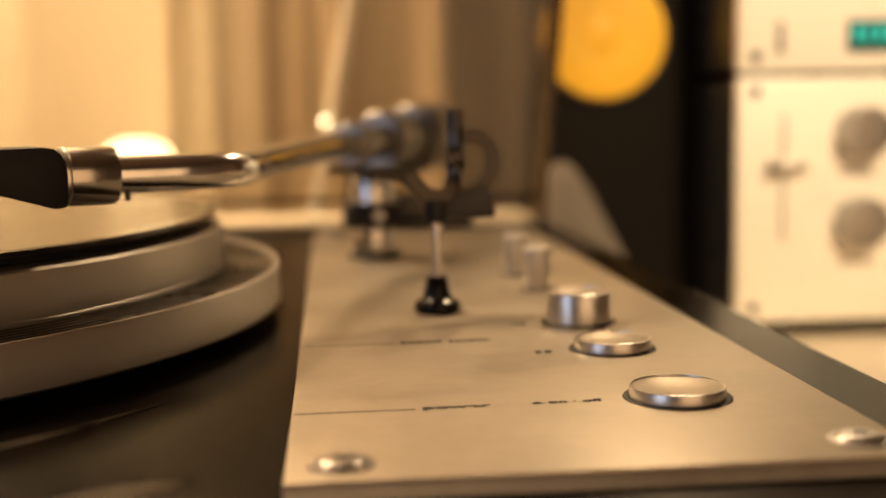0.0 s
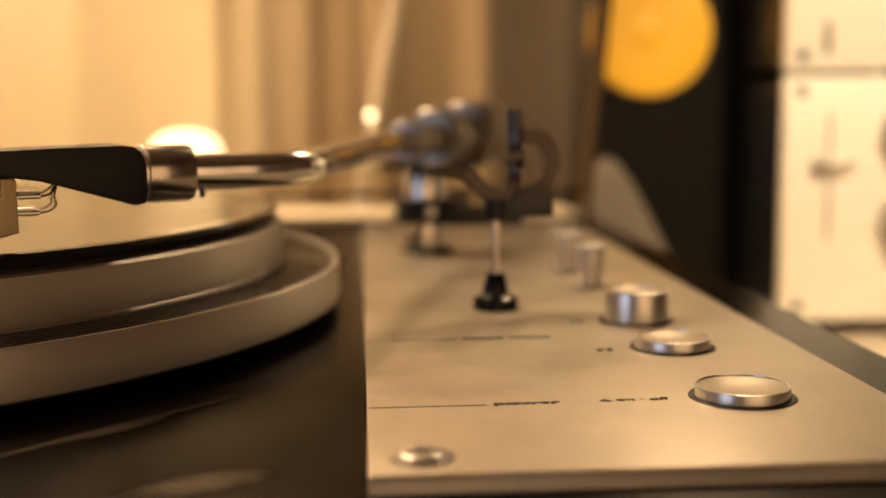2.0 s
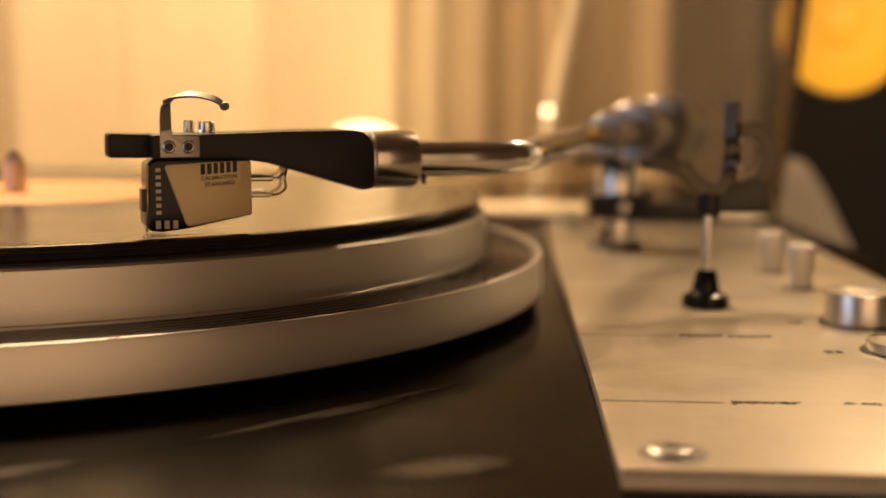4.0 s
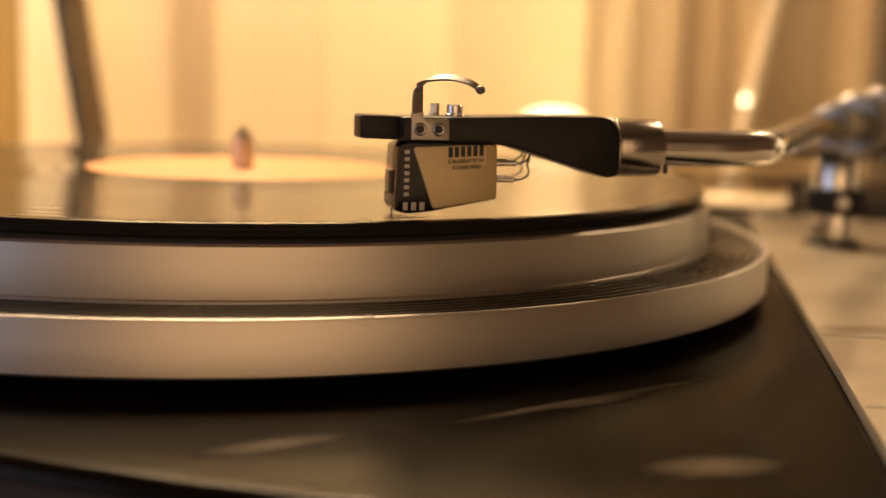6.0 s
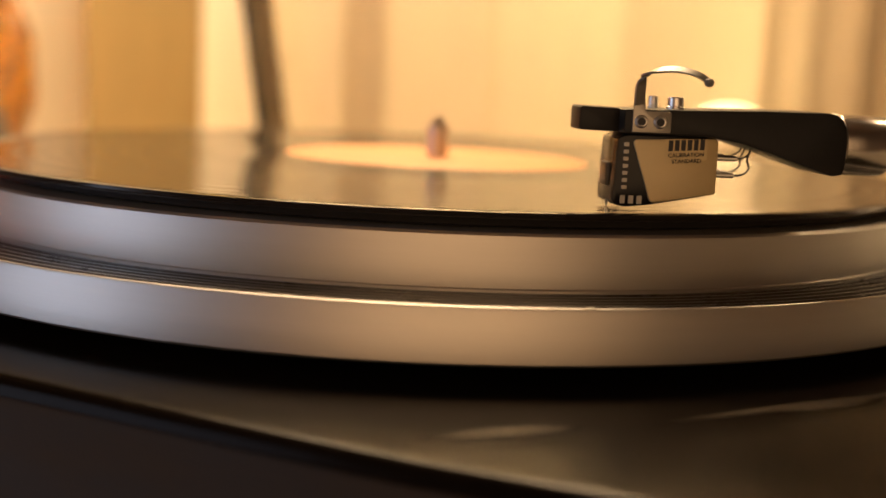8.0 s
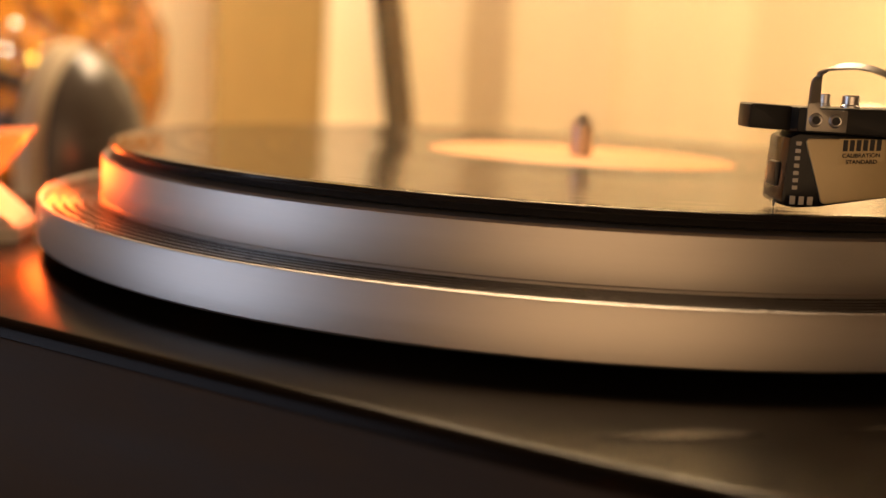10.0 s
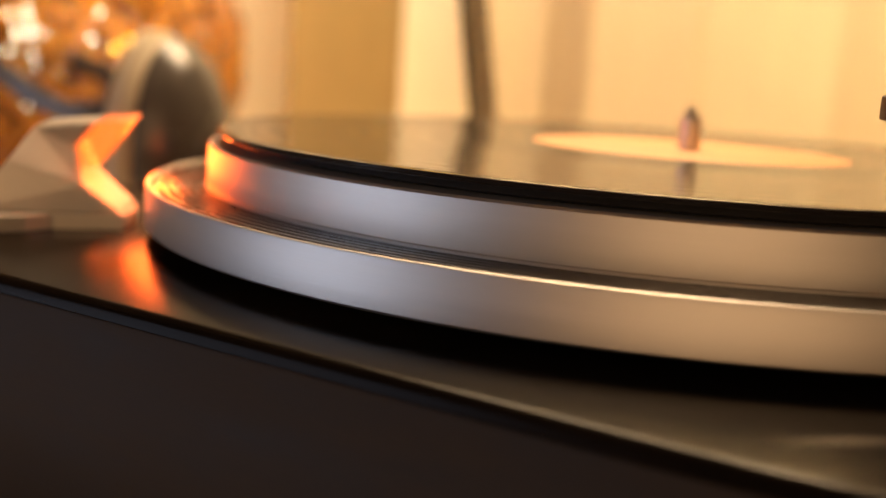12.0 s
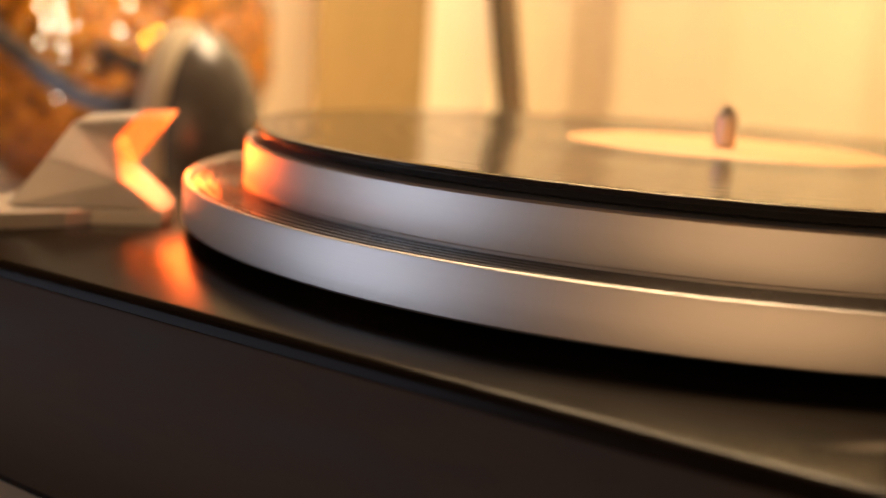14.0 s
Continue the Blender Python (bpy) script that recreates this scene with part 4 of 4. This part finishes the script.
def headphones():
    t = thing("headphones", "grey headphones with pale ear pads standing on the table", "headphones", at=(-0.305, 0.12, TABLE_Z))
    for k, (dx, dy) in enumerate(((0, 0), (-0.066, 0.078))):
        R = Matrix.Translation((dx, dy, 0.067)) @ Matrix.Rotation(radians(10), 4, "Z") @ Matrix.Rotation(radians(90), 4, "Y") @ Matrix.Diagonal((1.1, 0.70, 0.85, 1))
        cup = mesh_ob("ear_cup", lathe([(0, 0.034), (0.012, 0.0335), (0.030, 0.029), (0.045, 0.019), (0.054, 0.006), (0.056, 0.0), (0.054, -0.004), (0, -0.004)], 64, R), GREYPL, t, "glossy grey ear cup")
        mesh_ob("ear_pad", lathe([(0.030, -0.0042), (0.052, -0.0042), (0.058, -0.010), (0.058, -0.020), (0.050, -0.026), (0.036, -0.024), (0.030, -0.016)], 64, R), PADCREAM, cup, "pale padded ear cushion")
    pts = smooth_path([(0.0, 0.0, 0.10), (-0.06, -0.015, 0.085), (-0.14, -0.01, 0.115), (-0.21, 0.03, 0.13), (-0.22, 0.075, 0.125), (-0.16, 0.09, 0.11), (-0.10, 0.075, 0.10)], 8)
    mesh_ob("headband", sweep(pts, rect_section(0.003, 0.0055)), GREYPL, t, "dark grey headband")


headphones()


def amber_vase():
    t = thing("amber_lamp", "dimpled amber glass bowl lamp glowing orange", "lamp", at=(-0.54, 0.30, TABLE_Z))
    prof = [(0, 0.0), (0.05, 0.0), (0.07, 0.010), (0.105, 0.045), (0.122, 0.095), (0.120, 0.145), (0.098, 0.190), (0.070, 0.215), (0.066, 0.222), (0.062, 0.215), (0.092, 0.186), (0.113, 0.143), (0.115, 0.095), (0.098, 0.048), (0.066, 0.016), (0, 0.010)]
    mesh_ob("bowl", lathe(prof, 72), AMBER, t, "dimpled amber glass")
    mesh_ob("rim", lathe([(0.0625, 0.2225), (0.0645, 0.2255), (0.0680, 0.2255), (0.0690, 0.2225), (0.0664, 0.2215)], 72), SATIN, t, "thin metal rim")
    mesh_ob("emitter", lathe([(0, 0.07), (0.012, 0.076), (0.018, 0.092), (0.014, 0.108), (0.008, 0.118), (0, 0.120)], 32), GLOW, t, "glowing bulb")


amber_vase()
lamp("amber_lamp_light", "POINT", 2.0, (1.0, 0.66, 0.28), pose(-0.54, 0.30, 0.085), size=0.02)


def bowl_glints():
    """Glints on the front of the amber bowl, put in as emissive beads along an added wire."""
    t = thing("bowl_glints", "tiny emissive beads painting lamp glints on the amber bowl", "fairy lights", at=(-0.54, 0.30, TABLE_Z + 0.222))
    spots = [(-0.485, 0.0682, 1.0), (-0.477, 0.0719, 1.1), (-0.4761, 0.0649, 1.2), (-0.4816, 0.0571, 1.3), (-0.4752, 0.0569, 1.3), (-0.4694, 0.0576, 0.7), (-0.4845, 0.0456, 1.0),
             (-0.4746, 0.0447, 0.9), (-0.4732, 0.0367, 0.6), (-0.4769, 0.0105, 0.6), (-0.4446, 0.0735, 1.0), (-0.4485, 0.0561, 1.0), (-0.4369, 0.0513, -1.3), (-0.4311, 0.0572, -1.0)]
    pts = []
    for x, z, k in spots:
        y = 0.1763 + (x + 0.485) * 0.933
        p = Vector((x + 0.54, y - 0.30, z - TABLE_Z - 0.222))
        pts.append(p)
        r = 0.0010 * abs(k)
        mesh_ob("emitter", lathe([(0, -r), (r * 0.7, -r * 0.7), (r, 0), (r * 0.7, r * 0.7), (0, r)], 16, Matrix.Translation(p)), GLINT if k > 0 else GLINT_AMBER, t, "tiny emissive bead painting a glint")
    path = smooth_path([Vector((-0.02, -0.05, 0.002)), Vector((0.0, -0.075, -0.02))] + [p + Vector((0, 0.001, 0)) for p in pts], 4)
    mesh_ob("wire", sweep(path, disc_section(0.0004, 6)), GUN, t, "thin dark wire added to carry the glint beads")


bowl_glints()


def streak_rod():
    """A slim pale rod leaning on the blinds, added for a slanted light streak, with a bead for its glint."""
    t = thing("streak_rod", "slim pale rod added for a light streak, leaning against the blinds", "lamp", at=(0.165, 0.395, TABLE_Z))
    a, b = Vector((0.0, 0.0, 0.0)), Vector((0.078, 0.060, 0.42))
    mesh_ob("rod", sweep([a.lerp(b, i / 12) for i in range(13)], disc_section(0.0050, 16), up=(0, 1, 0)), FACE, t, "pale slender rod")
    # emissive bead low on the rod paints the streak's bright spot
    p = a.lerp(b, 0.30) + Vector((-0.004, -0.007, 0))
    mesh_ob("emitter", lathe([(0, -0.0018), (0.0013, -0.0013), (0.0018, 0), (0.0013, 0.0013), (0, 0.0018)], 20, Matrix.Translation(p)), GLINT, t, "tiny emissive bead painting a glint")


streak_rod()


def wipe_sheen_material():
    """Greasy wipe marks and one painted sheen: thin, pale, fading out unevenly."""
    m = bpy.data.materials.new("wipe_sheen_mark")
    m.use_nodes = True
    nt = m.node_tree
    b = nt.nodes["Principled BSDF"]
    b.inputs["Base Color"].default_value = (0.30, 0.24, 0.17, 1)
    b.inputs["Roughness"].default_value = 0.45
    tc = nt.nodes.new("ShaderNodeTexCoord")
    g = nt.nodes.new("ShaderNodeTexGradient")
    g.gradient_type = "SPHERICAL"
    nz = nt.nodes.new("ShaderNodeTexNoise")
    nz.inputs["Scale"].default_value = 2.2
    nz.inputs["Detail"].default_value = 5
    nt.links.new(tc.outputs["Object"], g.inputs["Vector"])
    nt.links.new(tc.outputs["Object"], nz.inputs["Vector"])
    mu = nt.nodes.new("ShaderNodeMath")
    mu.operation = "MULTIPLY"
    nt.links.new(g.outputs["Fac"], mu.inputs[0])
    nt.links.new(nz.outputs["Fac"], mu.inputs[1])
    k = nt.nodes.new("ShaderNodeMapRange")
    k.inputs["From Min"].default_value, k.inputs["From Max"].default_value = 0.06, 0.40
    k.inputs["To Max"].default_value = 0.30
    nt.links.new(mu.outputs[0], k.inputs["Value"])
    nt.links.new(k.outputs[0], b.inputs["Alpha"])
    return m


WIPE_SHEEN = wipe_sheen_material()
# the last, broadest patch paints a sheen on the lacquer; the rest are wipes
for x0, y0, x1, y1, w in ((0.104, -0.1620, 0.1480, -0.1160, 0.0024), (0.118, -0.1480, 0.1360, -0.1310, 0.0040), (0.0660, -0.1920, 0.0850, -0.1765, 0.0040), (0.1385, -0.1810, 0.1600, -0.1700, 0.0075)):
    bm = bmesh.new()
    bmesh.ops.create_circle(bm, cap_ends=True, radius=1.0, segments=40)
    o = mesh_ob("wipe_sheen_mark", bm, WIPE_SHEEN, None, "pale greasy wipe mark, the broadest one a painted sheen")
    local(o, turntable)
    ln = math.hypot(x1 - x0, y1 - y0) / 2
    o.matrix_basis = Matrix.Translation(((x0 + x1) / 2, (y0 + y1) / 2, 0.0003)) @ Matrix.Rotation(math.atan2(y1 - y0, x1 - x0), 4, "Z") @ Matrix.Diagonal((ln * 1.3, w, 1, 1))
